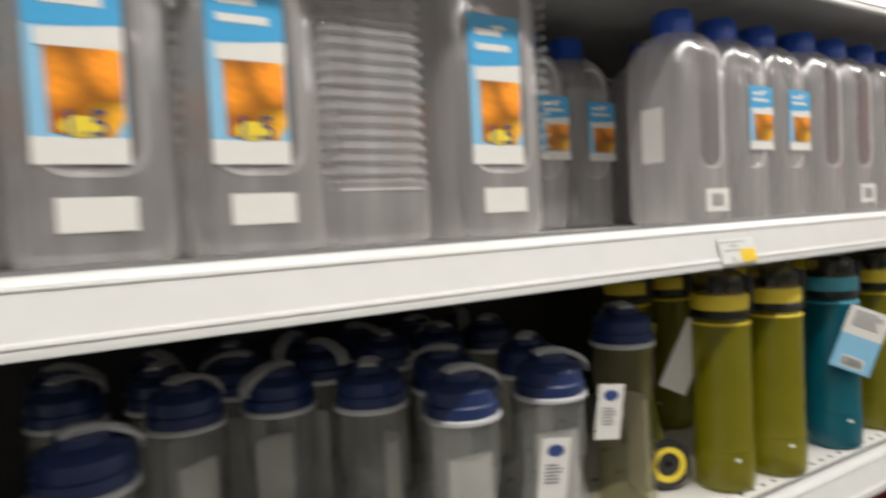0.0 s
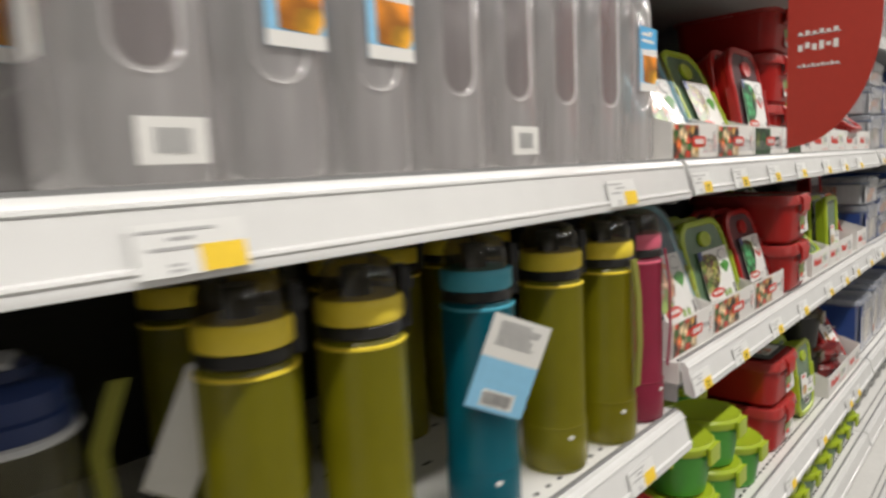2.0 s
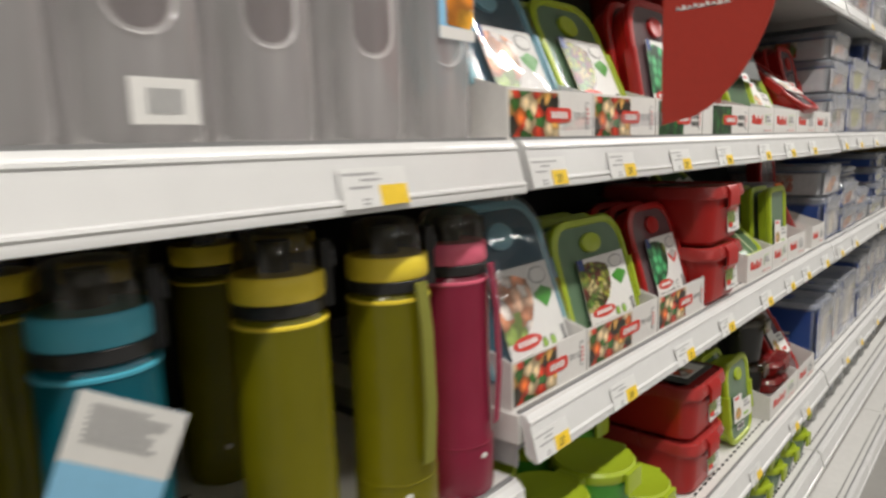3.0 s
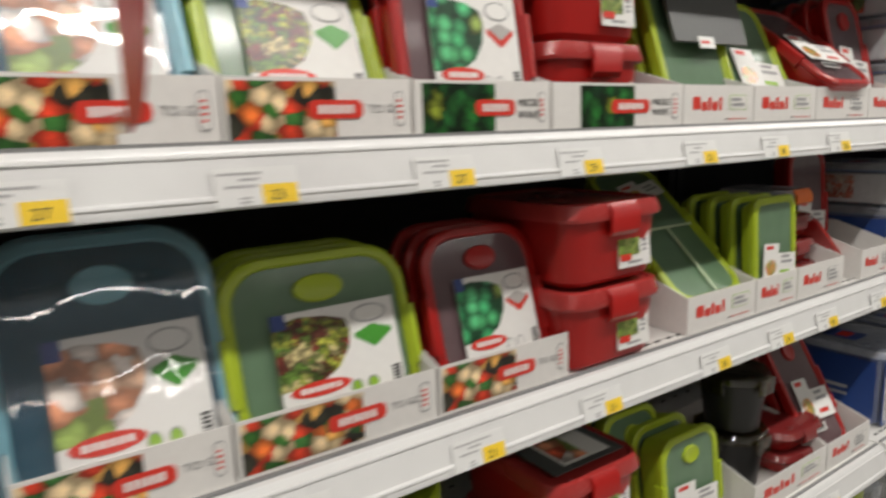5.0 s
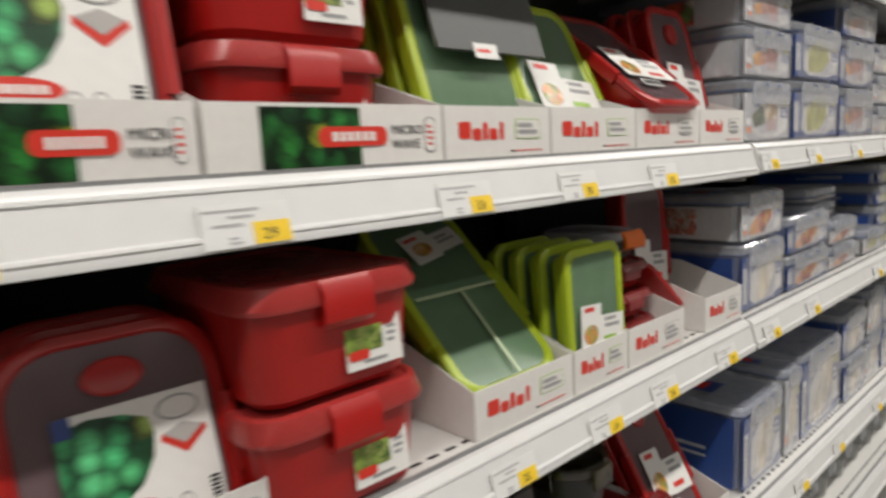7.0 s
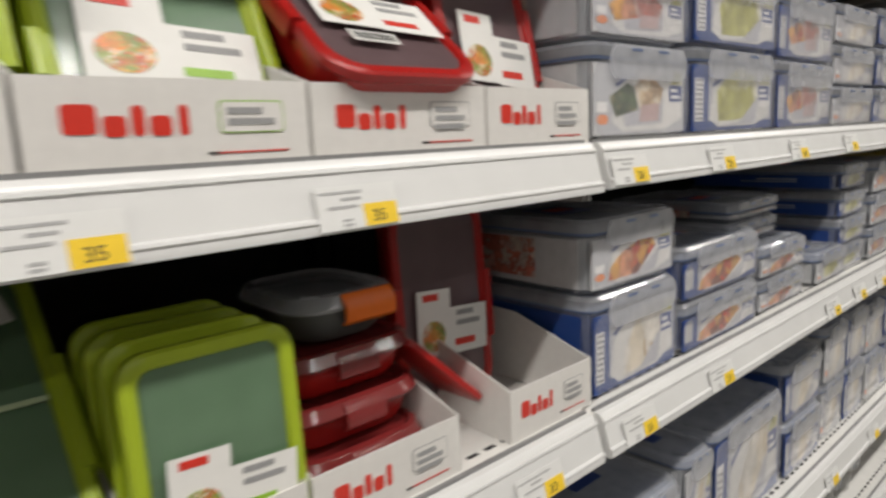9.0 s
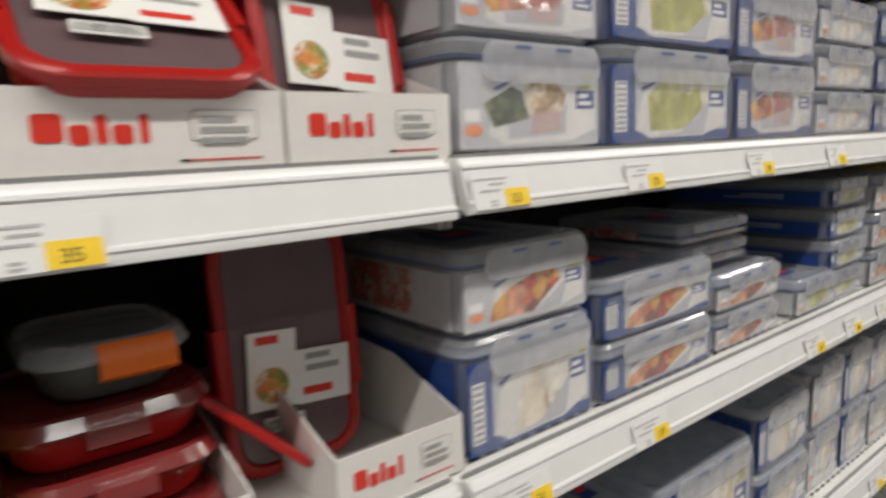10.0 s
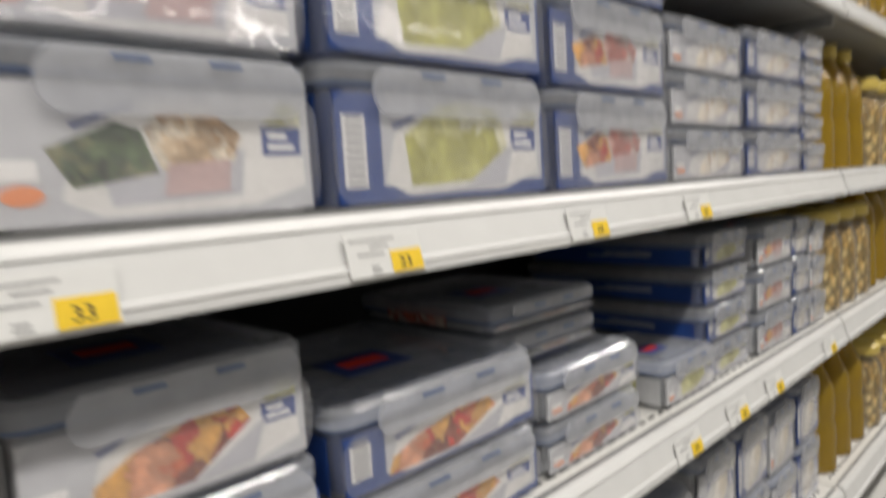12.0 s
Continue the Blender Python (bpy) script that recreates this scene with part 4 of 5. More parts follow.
        bars(g, w * 0.03, h * 0.13, w * 0.22, 1, h * 0.018, INKRED, -0.0006)
        g.prism(oval(w * 0.15, h * 0.07, w * 0.20, h * 0.075), -0.0011, -0.0006, P_MEAL)
        bars(g, w * 0.34, h * 0.09, w * 0.22, 2, h * 0.014, INKG, -0.0006)
        g.done("card_label", top, "white die-cut card label with print")
    elif card == "tag":
        x0, z0, W, H = w * 0.12, h * 0.24, w * 0.76, h * 0.36
        g.m = g.m @ Matrix.Rotation(radians(4), 4, "Y")
        g.box(x0, -0.0005, z0 + H * 0.12, x0 + W * 0.46, 0, z0 + H * 0.98, PAPER)
        g.box(x0 + W * 0.46, -0.0005, z0 + H * 0.10, x0 + W, 0, z0 + H * 0.72, PAPER)
        g.prism(oval(x0 + W * 0.22, z0 + H * 0.38, W * 0.32, H * 0.40), -0.0009, -0.0005, P_MEAL)
        bars(g, x0 + W * 0.08, z0 + H * 0.84, W * 0.30, 1, H * 0.09, INKRED, -0.0005)
        bars(g, x0 + W * 0.55, z0 + H * 0.60, W * 0.36, 2, H * 0.07, INKG, -0.0005)
        bars(g, x0 + W * 0.52, z0 + H * 0.2, W * 0.42, 1, H * 0.09, INKRED if rim is RED else INKGREEN, -0.0005)
        barcode(g, x0 + W * 0.16, z0 - H * 0.12, W * 0.34, H * 0.12, -0.0001)
        g.done("card_label", top, "white die-cut card label with print")
    return top


def lean(x, y, z, back, roll=0, spin=0):
    return pose(x, y, z) @ pose(0, 0, 0, 0, 0, spin) @ pose(0, 0, 0, -back, 0, 0) @ pose(0, 0, 0, 0, roll, 0)


def tray_row(z, rows):
    for x0, x1, style in rows:
        put(("tray", round(x1 - x0, 3), style), lambda: card_tray(x1 - x0 - 0.002, 0.20, 0.050, 0.085, style), pose(x0 + 0.001, 0.651, z + 0.0005))


tray_row(TOP, [(1.609, 1.772, "veg"), (1.772, 1.937, "veg"), (1.939, 2.103, "broc"), (2.105, 2.320, "broc"), (2.321, 2.471, "green"), (2.472, 2.635, "green"), (2.636, 2.800, "micro"), (2.801, 2.943, "micro")])
tray_row(1.05, [(1.607, 1.757, "veg"), (1.758, 1.952, "veg"), (1.954, 2.128, "veg"), (2.341, 2.499, "green"), (2.501, 2.612, "green"), (2.614, 2.757, "micro"), (2.819, 2.944, "micro")])


def leaning(key, n, x, y, z, back, w, h, t, rim, lid, card, label, roll=0, handle=True, clips=True, r=0.03, step=0.030, spin=0):
    for i in range(n):
        ob = put(key if i == 0 else (key, "behind"), lambda: flat_container(w, h, t, rim, lid, card if i == 0 else "", handle, clips, r), lean(x, y + step * i, z, back, roll, spin), label if i == 0 else "matching food container leaning behind another one")


# upper row
leaning("a1", 3, 1.612, 0.668, TOP + 0.004, 24, 0.150, 0.205, 0.028, AQUA, AQUALID, "sand", "aqua lunch box with a food picture label leaning in a tray", r=0.042)
leaning("a2", 3, 1.775, 0.668, TOP + 0.004, 24, 0.155, 0.190, 0.028, LIME, LIMELID, "salad", "lime lunch box with a salad label leaning in a tray", r=0.042)
leaning("a3", 2, 1.942, 0.664, TOP + 0.004, 10, 0.158, 0.190, 0.030, RED, REDFILM, "sprout", "dark red microwave box with a white label standing in a tray", r=0.042)
leaning("a5", 3, 2.336, 0.672, TOP + 0.004, 18, 0.145, 0.200, 0.028, LIME, LIMELID, "", "lime edged bento box behind a dark grey card")
leaning("a6", 3, 2.496, 0.672, TOP + 0.004, 26, 0.145, 0.200, 0.028, LIME, LIMELID, "tag", "lime edged food box with a die-cut label in a tray", handle=False)
leaning("a7", 1, 2.648, 0.636, TOP + 0.056, 50, 0.142, 0.210, 0.040, RED, REDFILM, "tag", "red edged food box lying back on its tray", handle=False)
leaning("a8", 3, 2.812, 0.690, TOP + 0.004, 14, 0.122, 0.212, 0.035, RED, REDFILM, "tag", "red edged food box with a die-cut label in a tray")
g = Mesh()
g.box(0, 0, 0, 0.160, 0.004, 0.12, GREY)
ob = thing("card_sleeve", "dark grey card sleeve over a lime bento box", "card sleeve")
g.done("card", ob)
g = Mesh()
g.box(0.048, -0.0008, -0.008, 0.082, -0.0002, 0.008, PAPER)
bars(g, 0.052, -0.002, 0.026, 1, 0.004, INKRED, -0.0008)
g.done("tab", ob, "small white printed tab")
ob.matrix_basis = lean(2.356, 0.690, TOP + 0.108, 18)
# middle row
leaning("b1", 2, 1.602, 0.662, 1.056, 20, 0.168, 0.210, 0.035, AQUA, AQUALID, "sand", "large aqua lunch box with a sandwich label leaning in a tray", r=0.042)
leaning("b2", 3, 1.768, 0.664, 1.054, 16, 0.182, 0.172, 0.035, LIME, LIMELID, "salad", "lime green lunch box with a salad label leaning in a tray", r=0.042)
leaning("b3", 3, 1.972, 0.664, 1.054, 16, 0.150, 0.175, 0.035, RED, REDFILM, "sprout", "dark red microwave box with a sprouts label leaning in a tray", r=0.042)
leaning("b5", 1, 2.348, 0.660, 1.088, 47, 0.148, 0.250, 0.040, LIME, LIMELID, "divided", "lime edged divided box lying back in a card tray", handle=False)
leaning("b6", 4, 2.503, 0.653, 1.054, 3, 0.112, 0.160, 0.026, LIME, LIMELID, "tag", "tall narrow lime box standing in a card tray", handle=False, clips=False, r=0.018, step=0.034)
leaning("b8", 1, 2.775, 0.745, 1.056, 4, 0.125, 0.215, 0.035, RED, REDFILM, "tag", "tall dark red box standing in a nearly empty tray", handle=False)


def stack_box(w, d, h, body, lid, clip, label, pic=P_STEMS, ca=0.36, cb=0.64):
    """A tub with a lid and one front clip."""
    lt = min(0.0218, h * 0.36)
    top = thing("storage_box", label, "food container", "stacked red boxes")
    g = Mesh()
    g.loft([rrect(w / 2, d / 2, w - 0.030, d - 0.030, 0.022, 0), rrect(w / 2, d / 2, w - 0.018, d - 0.018, 0.026, 0.006), rrect(w / 2, d / 2, w - 0.006, d - 0.006, 0.03, h - lt - 0.0002)], body)
    g.done("body", top)
    g = Mesh()
    g.loft([rrect(w / 2, d / 2, w + 0.004, d + 0.004, 0.03, h - lt), rrect(w / 2, d / 2, w + 0.006, d + 0.006, 0.03, h - lt * 0.82), rrect(w / 2, d / 2, w - 0.002, d - 0.002, 0.03, h - 0.003), rrect(w / 2, d / 2, w - 0.012, d - 0.012, 0.026, h - 0.002), rrect(w / 2, d / 2, w - 0.018, d - 0.018, 0.024, h - 0.005)], lid)
    g.done("lid", top)
    g = Mesh()
    g.loft([[(x, y, z) for x, y in ((w * ca, yy), (w * cb, yy), (w * cb, yy + 0.004), (w * ca, yy + 0.004))] for yy, z in ((-0.002, h - lt * 1.85), (-0.007, h - lt * 1.6), (-0.007, h - 0.012), (0.000, h - 0.003))], clip)
    g.done("clip", top)
    if h < 0.055:
        return top
    g = Mesh()
    g.m = pose(0, 0.006, 0, -5, 0, 0)
    g.box(w * 0.50, -0.0045, h * 0.16, w * 0.84, -0.0037, h * 0.60, PAPER)
    g.box(w * 0.50, -0.0050, h * 0.30, w * 0.72, -0.0045, h * 0.58, pic)
    g.prism(flat_rrect(w * 0.57, h * 0.28, w * 0.12, h * 0.08, h * 0.03), -0.0055, -0.0050, INKRED)
    bars(g, w * 0.75, h * 0.5, w * 0.06, 4, h * 0.03, INKG, -0.0045)
    bars(g, w * 0.60, h * 0.2, w * 0.2, 1, h * 0.03, INKG, -0.0045)
    g.done("sticker", top, "white sticker with a vegetable picture")
    return top


def red_box():
    return stack_box(0.160, 0.20, 0.096, RED, REDRIM, RED, "glossy dark red plastic box with a clip lid in a stack")


for x, y, z in ((2.116, 0.636, 1.0505), (2.116, 0.636, 1.1472), (2.125, 0.672, TOP + 0.003), (2.125, 0.672, TOP + 0.0995), (2.125, 0.672, TOP + 0.196)):
    put("redbox", red_box, pose(x, y, z, 0, 0, 0))
for i in range(3):
    put("flatred", lambda: stack_box(0.132, 0.15, 0.040, RED, REDTRANS, REDTRANS, "flat red box stacked in a half empty tray"), pose(2.620, 0.682 + 0.006 * i, 1.0525 + 0.0395 * i))
put("orangebox", lambda: stack_box(0.100, 0.12, 0.042, GREY, LOCKLID, ORANGE, "dark box with an off-white lid and a bright orange clip", ca=0.38, cb=0.86), pose(2.643, 0.700, 1.172))

lid = thing("container_lid", "loose dark red container lid fallen into a half empty tray", "lid")
g = Mesh()
g.loft([rrect(0.055, 0.045, 0.110 - dw, 0.090 - dw, 0.012, z) for dw, z in ((0.004, 0), (0, 0.001), (0, 0.006), (0.003, 0.007))], RED)
g.done("panel", lid)
lid.matrix_basis = pose(2.737, 0.692, 1.158) @ pose(0, 0, 0, 0, 44, 0) @ pose(0, 0, 0, 0, 0, -6)

# ---- clear clip boxes ----


def clip_box(w, h, d, pic, side, wrap=False):
    """A clear box with a clipped lid and a printed sleeve inside."""
    top = thing("clip_box", "clear plastic clip lid box with a printed sleeve", "food container", "clear clip lid boxes")
    r = min(0.018, h * 0.25)
    g = Mesh()
    g.loft([rrect(w / 2, d / 2, w - 0.016, d - 0.016, r, 0), rrect(w / 2, d / 2, w - 0.009, d - 0.009, r, 0.005), rrect(w / 2, d / 2, w - 0.004, d - 0.004, r, h - 0.018)], LOCKCLEAR)
    body = g.done("body", top, "clear body")
    g = Mesh()
    i = 0.0085
    g.loft([rrect(w / 2, d / 2, w - 2 * i - 0.004, d - 2 * i - 0.004, r * 0.6, 0.004, 2), rrect(w / 2, d / 2, w - 2 * i + 0.004, d - 2 * i + 0.004, r * 0.6, h - 0.020, 2)], SLEEVEBLUE if side else SLEEVE)
    g.done("sleeve", body, "navy printed sleeve" if side else "pale printed sleeve")
    g = Mesh()
    y = 0.0008
    H = h - 0.026
    food = ((0.20, 0.10), (0.52, 0.10), (0.74, 0.58), (0.70, 0.76), (0.56, 0.80), (0.34, 0.60), (0.22, 0.36))
    if pic is P_LIMEF:
        food = ((0.30, 0.12), (0.72, 0.16), (0.76, 0.50), (0.72, 0.86), (0.55, 0.95), (0.42, 0.88), (0.28, 0.60))
    elif pic is P_BREAD:
        food = ((0.34, 0.08), (0.72, 0.14), (0.78, 0.50), (0.76, 0.88), (0.66, 0.92), (0.48, 0.74), (0.36, 0.40))
    a, z0 = (w * 0.19, 0.006 + H * 0.13) if side else (w * 0.03, 0.006)
    if side:
        g.box(w * 0.03, y - 0.0003, 0.005, w * 0.97, y + 0.002, h - 0.022, SLEEVEBLUE)
    g.box(a, y - 0.0006, z0, w * 0.955, y + 0.002, h - 0.022, SLEEVE)
    g.prism([(w * k, 0.006 + H * q) for k, q in ((0.20, 0.16), (0.24, 0.60), (0.42, 0.90), (0.74, 0.96), (0.92, 0.90), (0.93, 0.20), (0.74, 0.05), (0.30, 0.03))], y - 0.0008, y - 0.00065, SLEEVELIGHT)
    if pic in (P_GREEN, P_FRUIT):
        first, second = (P_LEAF, P_NUT) if pic is P_GREEN else (P_WARM, P_ROSY)
        g.prism([(w * k, 0.006 + H * q) for k, q in ((0.23, 0.24), (0.45, 0.34), (0.41, 0.66), (0.34, 0.72), (0.17, 0.52))], y - 0.0010, y - 0.0006, first)
        g.prism([(w * k, 0.006 + H * q) for k, q in ((0.46, 0.36), (0.68, 0.42), (0.71, 0.64), (0.62, 0.80), (0.46, 0.80), (0.42, 0.66))], y - 0.0010, y - 0.0006, second)
        g.prism([(w * k, 0.006 + H * q) for k, q in ((0.32, 0.10), (0.70, 0.14), (0.72, 0.52), (0.30, 0.38))], y - 0.00095, y - 0.0005, PALEBOX)
        g.prism([(w * k, 0.006 + H * q) for k, q in ((0.46, 0.16), (0.66, 0.18), (0.67, 0.44), (0.48, 0.40))], y - 0.0012, y - 0.0007, ROSYBOX)
    else:
        g.prism([(w * k, 0.006 + H * q) for k, q in food], y - 0.0010, y - 0.0006, pic)
        g.prism([(w * k, 0.006 + H * q) for k, q in ((0.22, 0.04), (0.74, 0.08), (0.80, 0.56), (0.54, 0.10))], y - 0.0012, y - 0.0008, PALEBOX)
    g.prism([(w * k, 0.006 + H * q) for k, q in ((0.24, 0.66), (0.40, 0.84), (0.40, 0.86), (0.23, 0.70))], y - 0.0010, y - 0.0006, NAVYINK)
    g.box(w * 0.78, y - 0.0010, 0.006 + H * 0.46, w * 0.92, y - 0.0006, 0.006 + H * 0.70, NAVYINK)
    g.prism([(w * k, 0.006 + H * q) for k, q in ((0.79, 0.72), (0.92, 0.72), (0.93, 0.86), (0.86, 0.92))], y - 0.0010, y - 0.0006, P_LIMEF)
    bars(g, w * 0.80, 0.006 + H * 0.60, w * 0.10, 2, H * 0.05, PAPER, y - 0.0010)
    if side:
        g.box(w * 0.05, y - 0.0010, 0.016, w * 0.13, y - 0.0002, 0.008 + H * 0.75, PAPER)
        for k in range(9):
            g.box(w * 0.06, y - 0.0014, 0.018 + k * H * 0.072, w * 0.12, y - 0.0010, 0.018 + (k + 0.5) * H * 0.072, INKG)
        g.box(w * 0.60, y - 0.0006, 0.006 + H * 0.04, w * 0.74, y - 0.0003, 0.006 + H * 0.08, SLEEVE)
    else:
        g.box(w * 0.06, y - 0.0010, 0.008 + H * 0.28, w * 0.15, y - 0.0006, 0.008 + H * 0.42, PAPER)
        g.prism(oval(w * 0.11, 0.008 + H * 0.18, w * 0.10, H * 0.14), y - 0.0010, y - 0.0006, INKORANGE)
    g.box(0.0012, d * 0.06, 0.006, 0.0022, d * 0.92, h - 0.022, SLEEVEBLUE if side else SLEEVE)
    if not side:
        g.prism(oval(w * 0.1, h * 0.4, 0.001, 0.001, 6), y, y + 0.001, SLEEVE)
        g.box(0.0006, d * 0.3, h * 0.15, 0.0012, d * 0.75, h * 0.7, P_ROSY if pic in (P_GREEN, P_WARM) else pic)
    else:
        g.box(0.0006, d * 0.25, h * 0.42, 0.0012, d * 0.5, h * 0.46, SLEEVE)
        g.box(0.0006, d * 0.25, h * 0.33, 0.0012, d * 0.6, h * 0.36, SLEEVE)
    g.done("front_print", body, "printed front with a food picture")
    g = Mesh()
    g.prism(flat_rrect(w / 2, 0.004 + (h - 0.024) / 2, w - 0.006, h - 0.024, r), -0.0022, -0.0014, FRONTWALL)
    g.done("front_wall", body, "clear front wall over the print").visible_shadow = False
    g = Mesh()
    g.loft([rrect(w / 2, d / 2, w - 0.002, d - 0.002, r, h - 0.0178), rrect(w / 2, d / 2, w - 0.002, d - 0.002, r, h - 0.0150)], SEALBLUE)
    g.done("seal", top, "blue-grey seal")
    g = Mesh()
    g.loft([rrect(w / 2, d / 2, w + 0.001, d + 0.001, r, h - 0.0148), rrect(w / 2, d / 2, w + 0.001, d + 0.001, r, h - 0.005), rrect(w / 2, d / 2, w - 0.006, d - 0.006, r, h - 0.001), rrect(w / 2, d / 2, w - 0.020, d - 0.020, r, h - 0.001), rrect(w / 2, d / 2, w - 0.026, d - 0.026, r, h - 0.004)], LOCKLID)
    lid = g.done("lid", top, "milky clear lid")
    g = Mesh()
    fh = min(h * 0.34, 0.034)
    p = [(x, z) for x, z in flat_rrect(w * 0.55, h - 0.004 - fh / 2, w * 0.78, fh, fh * 0.45)]
    p = [(x, max(z, h - 0.004 - fh) if z < h - 0.006 else h - 0.003) for x, z in p]
    g.prism(p, -0.0050, -0.0022, CLIPFILM)
    for k in (0.35, 0.62):
        g.box(w * k, -0.0054, h - 0.009, w * (k + 0.1), -0.0049, h - 0.006, SEALBLUE)
    g.done("clip", lid, "milky hinged clip")
    g = Mesh()
    g.box(w * 0.3, d * 0.3, h - 0.0036, w * 0.62, d * 0.55, h - 0.0031, NAVYINK)
    g.box(w * 0.36, d * 0.38, h - 0.0030, w * 0.56, d * 0.47, h - 0.0026, INKRED)
    g.done("lid_print", lid, "dark printed badge")
    if wrap:
        g = Mesh()
        g.loft([rrect(w / 2, d / 2, w + 0.006, d + 0.006, r, 0.004), rrect(w / 2, d / 2, w + 0.004, d + 0.004, r, h * 0.5), rrect(w / 2, d / 2, w + 0.007, d + 0.007, r, h - 0.006)], WRAP, (False, False))
        g.done("wrap", top, "crumpled clear shrink wrap").visible_shadow = False
    return top


def stack(x0, x1, y, z0, heights, pic, side, d=0.17, wrap=False, deep=1, step=0.18, label=""):
    w = x1 - x0 - 0.004
    for k in range(deep):
        z = z0 + 0.0006
        for i, h in enumerate(heights):
            dx = random.Random(int(x0 * 977) + i * 7 + k).uniform(-0.0012, 0.0012)
            put(("clip", round(w, 3), round(h, 3), pic.name, side, wrap), lambda: clip_box(w, h, d, pic, side, wrap), pose(x0 + 0.002 + dx, y + k * step + dx * 2, z), label)
            z += h + 0.0006


stack(2.948, 3.145, 0.655, TOP, (0.098,), P_GREEN, False, 0.26)
stack(2.948, 3.142, 0.655, TOP + 0.0992, (0.079, 0.070), P_FRUIT, False, 0.26, True)
stack(3.147, 3.393, 0.655, TOP, (0.104, 0.098), P_LIMEF, True, 0.26)
stack(3.397, 3.630, 0.655, TOP, (0.099, 0.095, 0.076), P_FRUIT, True, 0.2, True)
stack(3.634, 3.856, 0.655, TOP, (0.067, 0.067, 0.067), P_BREAD, False, 0.2, True)
stack(3.860, 4.098, 0.655, TOP, (0.068, 0.074, 0.071), P_BREAD, True, 0.2, True)
stack(4.102, 4.216, 0.655, TOP, (0.052, 0.045, 0.045, 0.045, 0.045), P_BREAD, True, 0.2, True)
stack(2.948, 3.128, 0.655, 1.047, (0.112,), P_BREAD, True, 0.24)
stack(2.948, 3.125, 0.657, 1.047 + 0.1132, (0.080,), P_WARM, False, 0.24)
stack(3.134, 3.360, 0.655, 1.047, (0.066, 0.070), P_WARM, True, 0.24)
stack(3.366, 3.545, 0.655, 1.047, (0.052, 0.052), P_WARM, False, 0.16)
stack(3.336, 3.515, 0.69, 1.047 + 0.106, (0.034, 0.030), P_GREEN, False, 0.2)
stack(3.600, 3.745, 0.655, 1.047, (0.060,), P_LIMEF, False, 0.13)
stack(3.735, 3.885, 0.665, 1.047, (0.050,) * 4, P_LIMEF, True, 0.3)
stack(3.889, 4.043, 0.655, 1.047, (0.066,) * 3, P_FRUIT, False, 0.16)
stack(4.047, 4.130, 0.655, 1.047, (0.066,) * 3, P_BREAD, True, 0.16)
stack(4.134, 4.216, 0.655, 1.047, (0.062,) * 3, P_BREAD, False, 0.16)
# lower shelf of tall boxes
stack(2.985, 3.166, 0.665, S3, (0.155,), P_BREAD, True, 0.26)
stack(3.172, 3.252, 0.665, S3, (0.172,), P_BREAD, False, 0.2)
stack(3.258, 3.508, 0.665, S3, (0.176,), P_BREAD, True, 0.26)
stack(3.516, 3.692, 0.665, S3, (0.100, 0.102), P_BREAD, True, 0.18)
stack(3.698, 3.824, 0.665, S3, (0.115, 0.112), P_BREAD, False, 0.18)
stack(3.830, 3.956, 0.665, S3, (0.115, 0.112), P_BREAD, True, 0.18)
stack(3.962, 4.086, 0.665, S3, (0.105, 0.11), P_BREAD, False, 0.18)
stack(4.092, 4.214, 0.665, S3, (0.115, 0.11), P_BREAD, True, 0.18)
# top shelf
for i, (a, b, hs, p, s) in enumerate([(2.95, 3.18, (0.10, 0.1), P_BREAD, False), (3.19, 3.42, (0.09, 0.09), P_FRUIT, False), (3.43, 3.62, (0.10, 0.1), P_BREAD, True), (3.86, 4.05, (0.07, 0.07, 0.07), P_FRUIT, False), (4.06, 4.215, (0.08, 0.08), P_BREAD, True)]):
    stack(a, b, 0.655, 1.63, hs, p, s, 0.2, True)


def pot(h=0.09, r=0.045, mat=None, lid=None, label="clear round plastic pot with a lid"):
    top = thing("round_pot", label, "food container", "round pots")
    g = Mesh()
    g.loft([circle(0, 0, rr, z) for rr, z in ((r * 0.72, 0), (r * 0.78, 0.003), (r * 0.96, h - 0.016))], mat or FROSTCLEAR)
    g.done("body", top)
    g = Mesh()
    g.loft([circle(0, 0, rr, z) for rr, z in ((r, h - 0.0158), (r * 1.03, h - 0.013), (r * 1.03, h - 0.004), (r * 0.97, h), (r * 0.88, h - 0.002))], lid or LOCKLID)
    l = g.done("lid", top)
    for s in (0, 90, 180, 270):
        g = Mesh()
        g.m = pose(0, 0, 0, 0, 0, s)
        g.loft([rrect(0, -r * 1.05, r * 0.7, 0.006, 0.002, z) for z in (h - 0.03, h - 0.003)], lid or LOCKLID)
        g.done("clip", l)
    return top


for x in (3.68, 3.78):
    for k in range(2):
        put("clearpot", pot, pose(x, 0.70, 1.6305 + k * 0.0905))
# green pots and boxes on the third shelf
GP = lambda: pot(0.085, 0.056, LIMEDK, LIME, "bright green round pot with a lime clip lid")
for x in (1.735, 1.86, 1.98):
    for y in (0.70, 0.81):
        for k in range(1 if (x > 1.9 and y < 0.75) else 2):
            put("greenpot", GP, pose(x, y, S3 + 0.0005 + 0.0855 * k))
for z in (S3 + 0.0005, S3 + 0.0975):
    put("redbox", red_box, pose(2.110, 0.655, z), "dark red clip lid box stacked beside green pots")
g = Mesh()
g.box(0.02, 0.02, 0.0970, 0.14, 0.17, 0.0985, GREY)
lc = thing("lid_card", "dark printed card lying on the lid of a red box", "card")
g.done("card", lc)
g = Mesh()
g.box(0.045, 0.03, 0.0986, 0.125, 0.12, 0.0990, PAPER)
g.done("paper_panel", lc, "white paper panel")
g = Mesh()
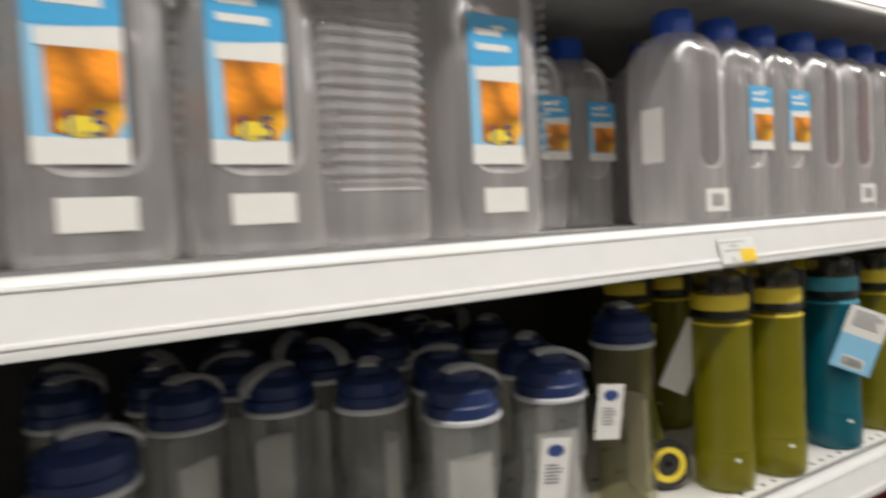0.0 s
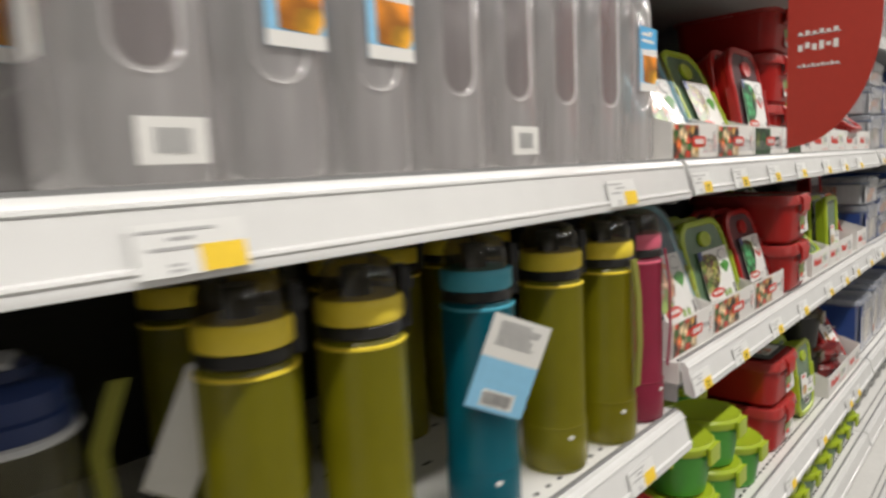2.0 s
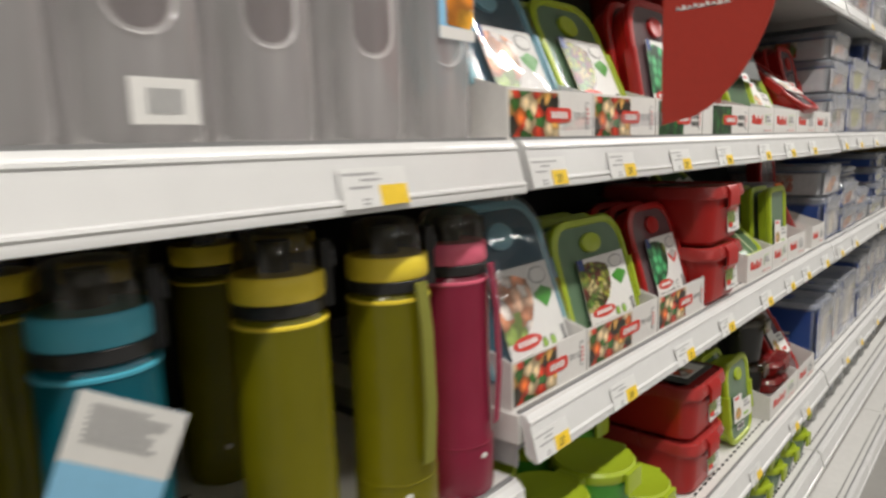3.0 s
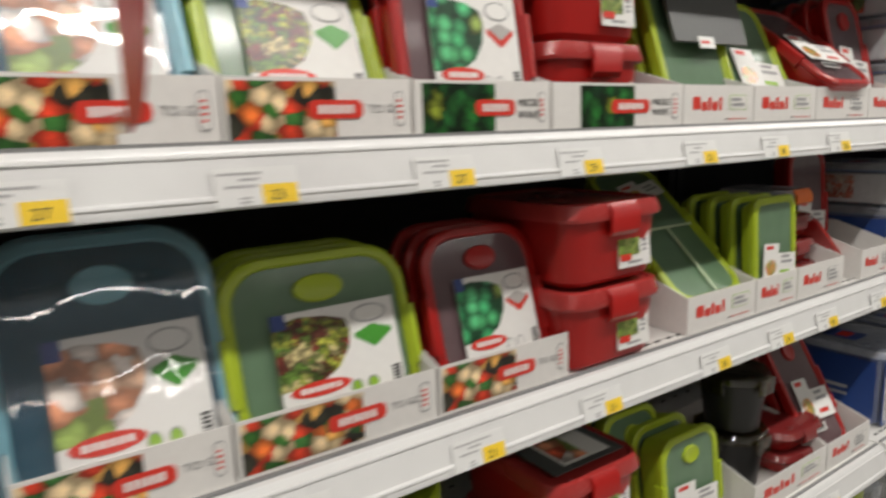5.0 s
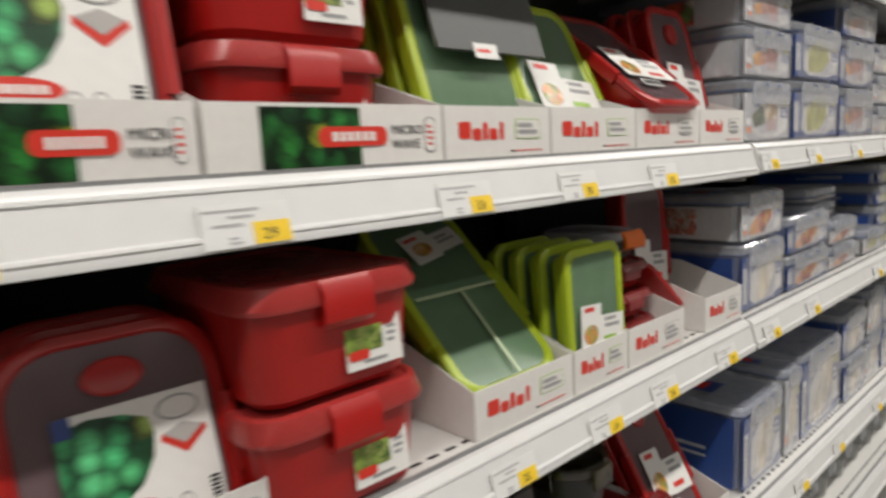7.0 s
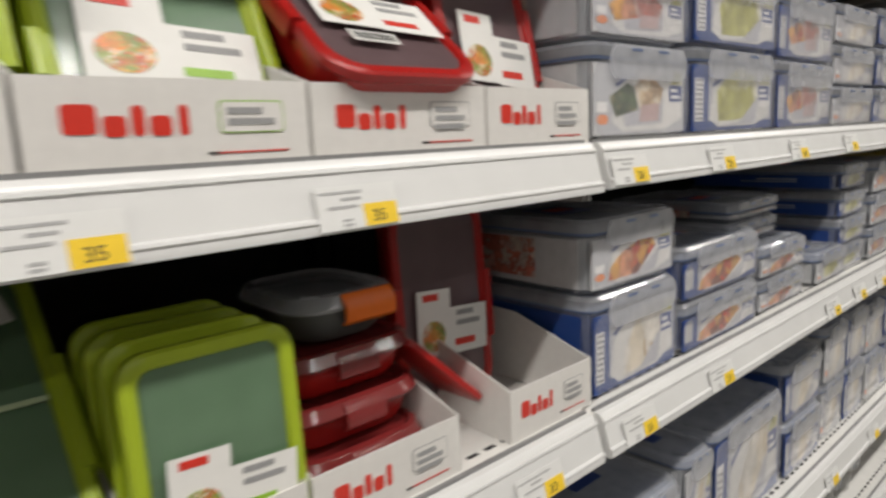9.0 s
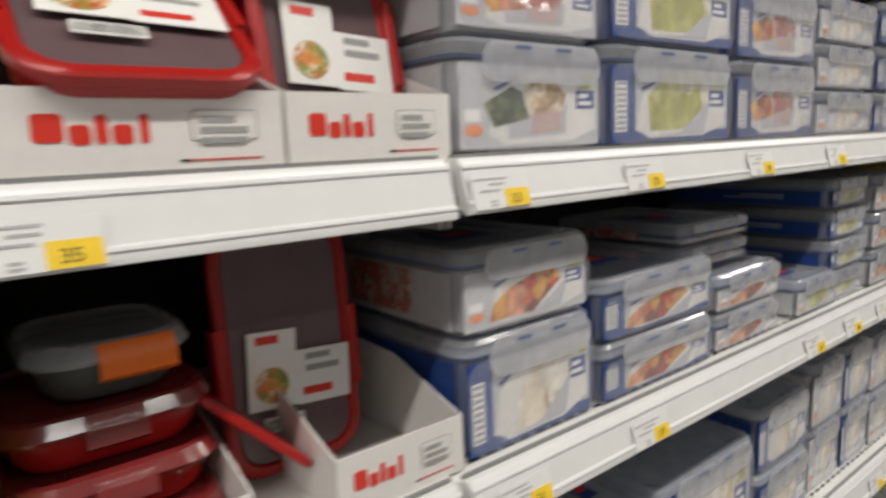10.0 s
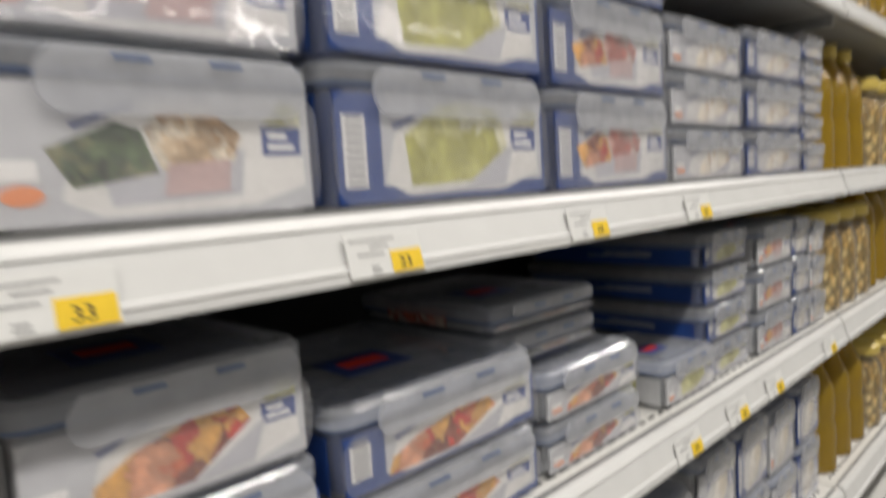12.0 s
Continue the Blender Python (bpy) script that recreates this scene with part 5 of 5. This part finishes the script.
g.box(0.05, 0.035, 0.0991, 0.09, 0.10, 0.0994, P_SAND)
g.done("picture", lc, "small food picture")
lc.matrix_basis = pose(2.110, 0.655, S3 + 0.0975)
leaning("c1", 3, 2.295, 0.72, S3 + 0.004, 10, 0.12, 0.19, 0.03, LIME, LIMELID, "", "lime edged food box standing on the lower shelf", step=0.034)
leaning("c2", 2, 2.335, 0.665, S3 + 0.004, 6, 0.13, 0.165, 0.045, LIME, LIMELID, "tag", "deep lime edged food box standing in front of others", step=0.05)
DP = lambda: pot(0.10, 0.055, BLACKP, DARKCAP, "dark wrapped round pot with a smoked lid")
for k in range(2):
    put("darkpot", DP, pose(2.60, 0.74, S3 + 0.001 + 0.1005 * k))
for i in range(2):
    put("flatred", None, pose(2.66, 0.675, S3 + 0.002 + 0.0405 * i), "flat red box in a low stack")
leaning("c4", 2, 2.760, 0.672, S3 + 0.004, 30, 0.13, 0.24, 0.03, RED, REDFILM, "tag", "dark red edged food box leaning in a tray")
tray_row(S3, [(2.525, 2.745, "green"), (2.748, 2.906, "micro")])
for i in range(5):
    put("redbox", red_box, pose(0.9 + i * 0.14 - 0.02, 0.66, 0.6605), "dark red clip lid box on the lower shelf")
    put("redbox", red_box, pose(0.9 + i * 0.14 - 0.02, 0.66, 0.7595), "dark red clip lid box on the lower shelf")
for i in range(8):
    put("yellowpot", lambda: pot(0.07, 0.05, LIMELID, LIME, "pale lime round pot with a lid"), pose(2.1 + i * 0.11, 0.70, 0.5005))
    put("yellowpot", None, pose(2.1 + i * 0.11, 0.70, 0.571))
for i in range(9):
    put("clearpot", pot, pose(3.02 + i * 0.12, 0.72, 0.5005))
    put("clearpot", pot, pose(3.02 + i * 0.12, 0.72, 0.591))

# ---- bay of oil ----


def oil_bottle(h=0.25):
    top = thing("oil_bottle", "clear bottle of yellow cooking oil with a pale cap", "bottle", "oil bottles")
    g = Mesh()
    g.loft([circle(0, 0, r, z, 16) for r, z in ((0.036, 0), (0.040, 0.004), (0.040, h * 0.35), (0.036, h * 0.42), (0.039, h * 0.5), (0.036, h * 0.68), (0.018, h * 0.84), (0.015, h * 0.9))], OIL)
    g.done("body", top, "yellow oil in clear plastic")
    g = Mesh()
    g.loft([circle(0, 0, r, z, 16) for r, z in ((0.018, h * 0.9), (0.018, h * 0.99), (0.015, h))], OILCAP)
    g.done("cap", top, "pale yellow cap")
    return top


def pasta_jar():
    top = thing("pasta_jar", "glass storage jar filled with pasta and a wire clasp", "jar", "pasta jars")
    g = Mesh()
    g.loft([circle(0, 0, r, z, 18) for r, z in ((0.046, 0.003), (0.048, 0.012), (0.048, 0.13), (0.040, 0.15))], PASTA)
    g.done("contents", top, "dry pasta")
    g = Mesh()
    g.loft([circle(0, 0, r, z, 18) for r, z in ((0.048, 0), (0.051, 0.006), (0.051, 0.14), (0.042, 0.16), (0.042, 0.17))], WRAP)
    g.done("glass", top, "clear glass")
    g = Mesh()
    g.loft([circle(0, 0, r, z, 18) for r, z in ((0.046, 0.17), (0.048, 0.175), (0.048, 0.19), (0.040, 0.196))], OILCAP)
    g.done("lid", top, "pale yellow lid")
    return top


for zi, z in enumerate((1.63, TOP, 1.047, S3)):
    for i in range(12):
        for row in range(3):
            kind = "oil" if (zi + i // 3) % 2 else "jar"
            put(kind, oil_bottle if kind == "oil" else pasta_jar, pose(X4 + 0.07 + i * 0.105, 0.70 + row * 0.105, z + 0.0005))

# ---- red shelf sign ----
sign = thing("shelf_sign", "red curved plastic shelf sign with pale lettering", "sign")
sign.location = (1.69, 0.536, TOP + 0.009)
sign.rotation_euler = (0, 0, radians(-90))
g = Mesh()
outline = [(0.0, 0.0)] + [(0.006 + 0.094 * math.sin(radians(a)), 0.002 + 0.15 - 0.15 * math.cos(radians(a))) for a in range(15, 91, 7)] + [(0.100, 0.24), (0.0, 0.24)]
g.prism(outline, 0.0, 0.0015, TALKER)
panel = g.done("panel", sign)
g = Mesh()
for row, (z, h, n, wide) in enumerate(((0.136, 0.006, 6, 0.005), (0.118, 0.010, 6, 0.0052), (0.098, 0.004, 9, 0.0032))):
    for k in range(n):
        x = 0.012 + k * 0.046 / n
        g.box(x, -0.0004, z + (h * 0.3 if k % 3 == 1 else 0), x + wide, 0, z + h * (1.0 if k % 2 else 0.75), PAPER)
        if row != 1:
            g.box(x, -0.0004, z, x + 0.046 / n, 0, z + 0.0012, PAPER)
tagged(g.done("print", panel, "pale lettering drawn as bars"), kind="stuff")
g = Mesh()
g.box(-0.105, -0.001, 0.000, 0.002, -0.0002, 0.012, WRAP)
g.done("arm", sign, "clear plastic holder arm")
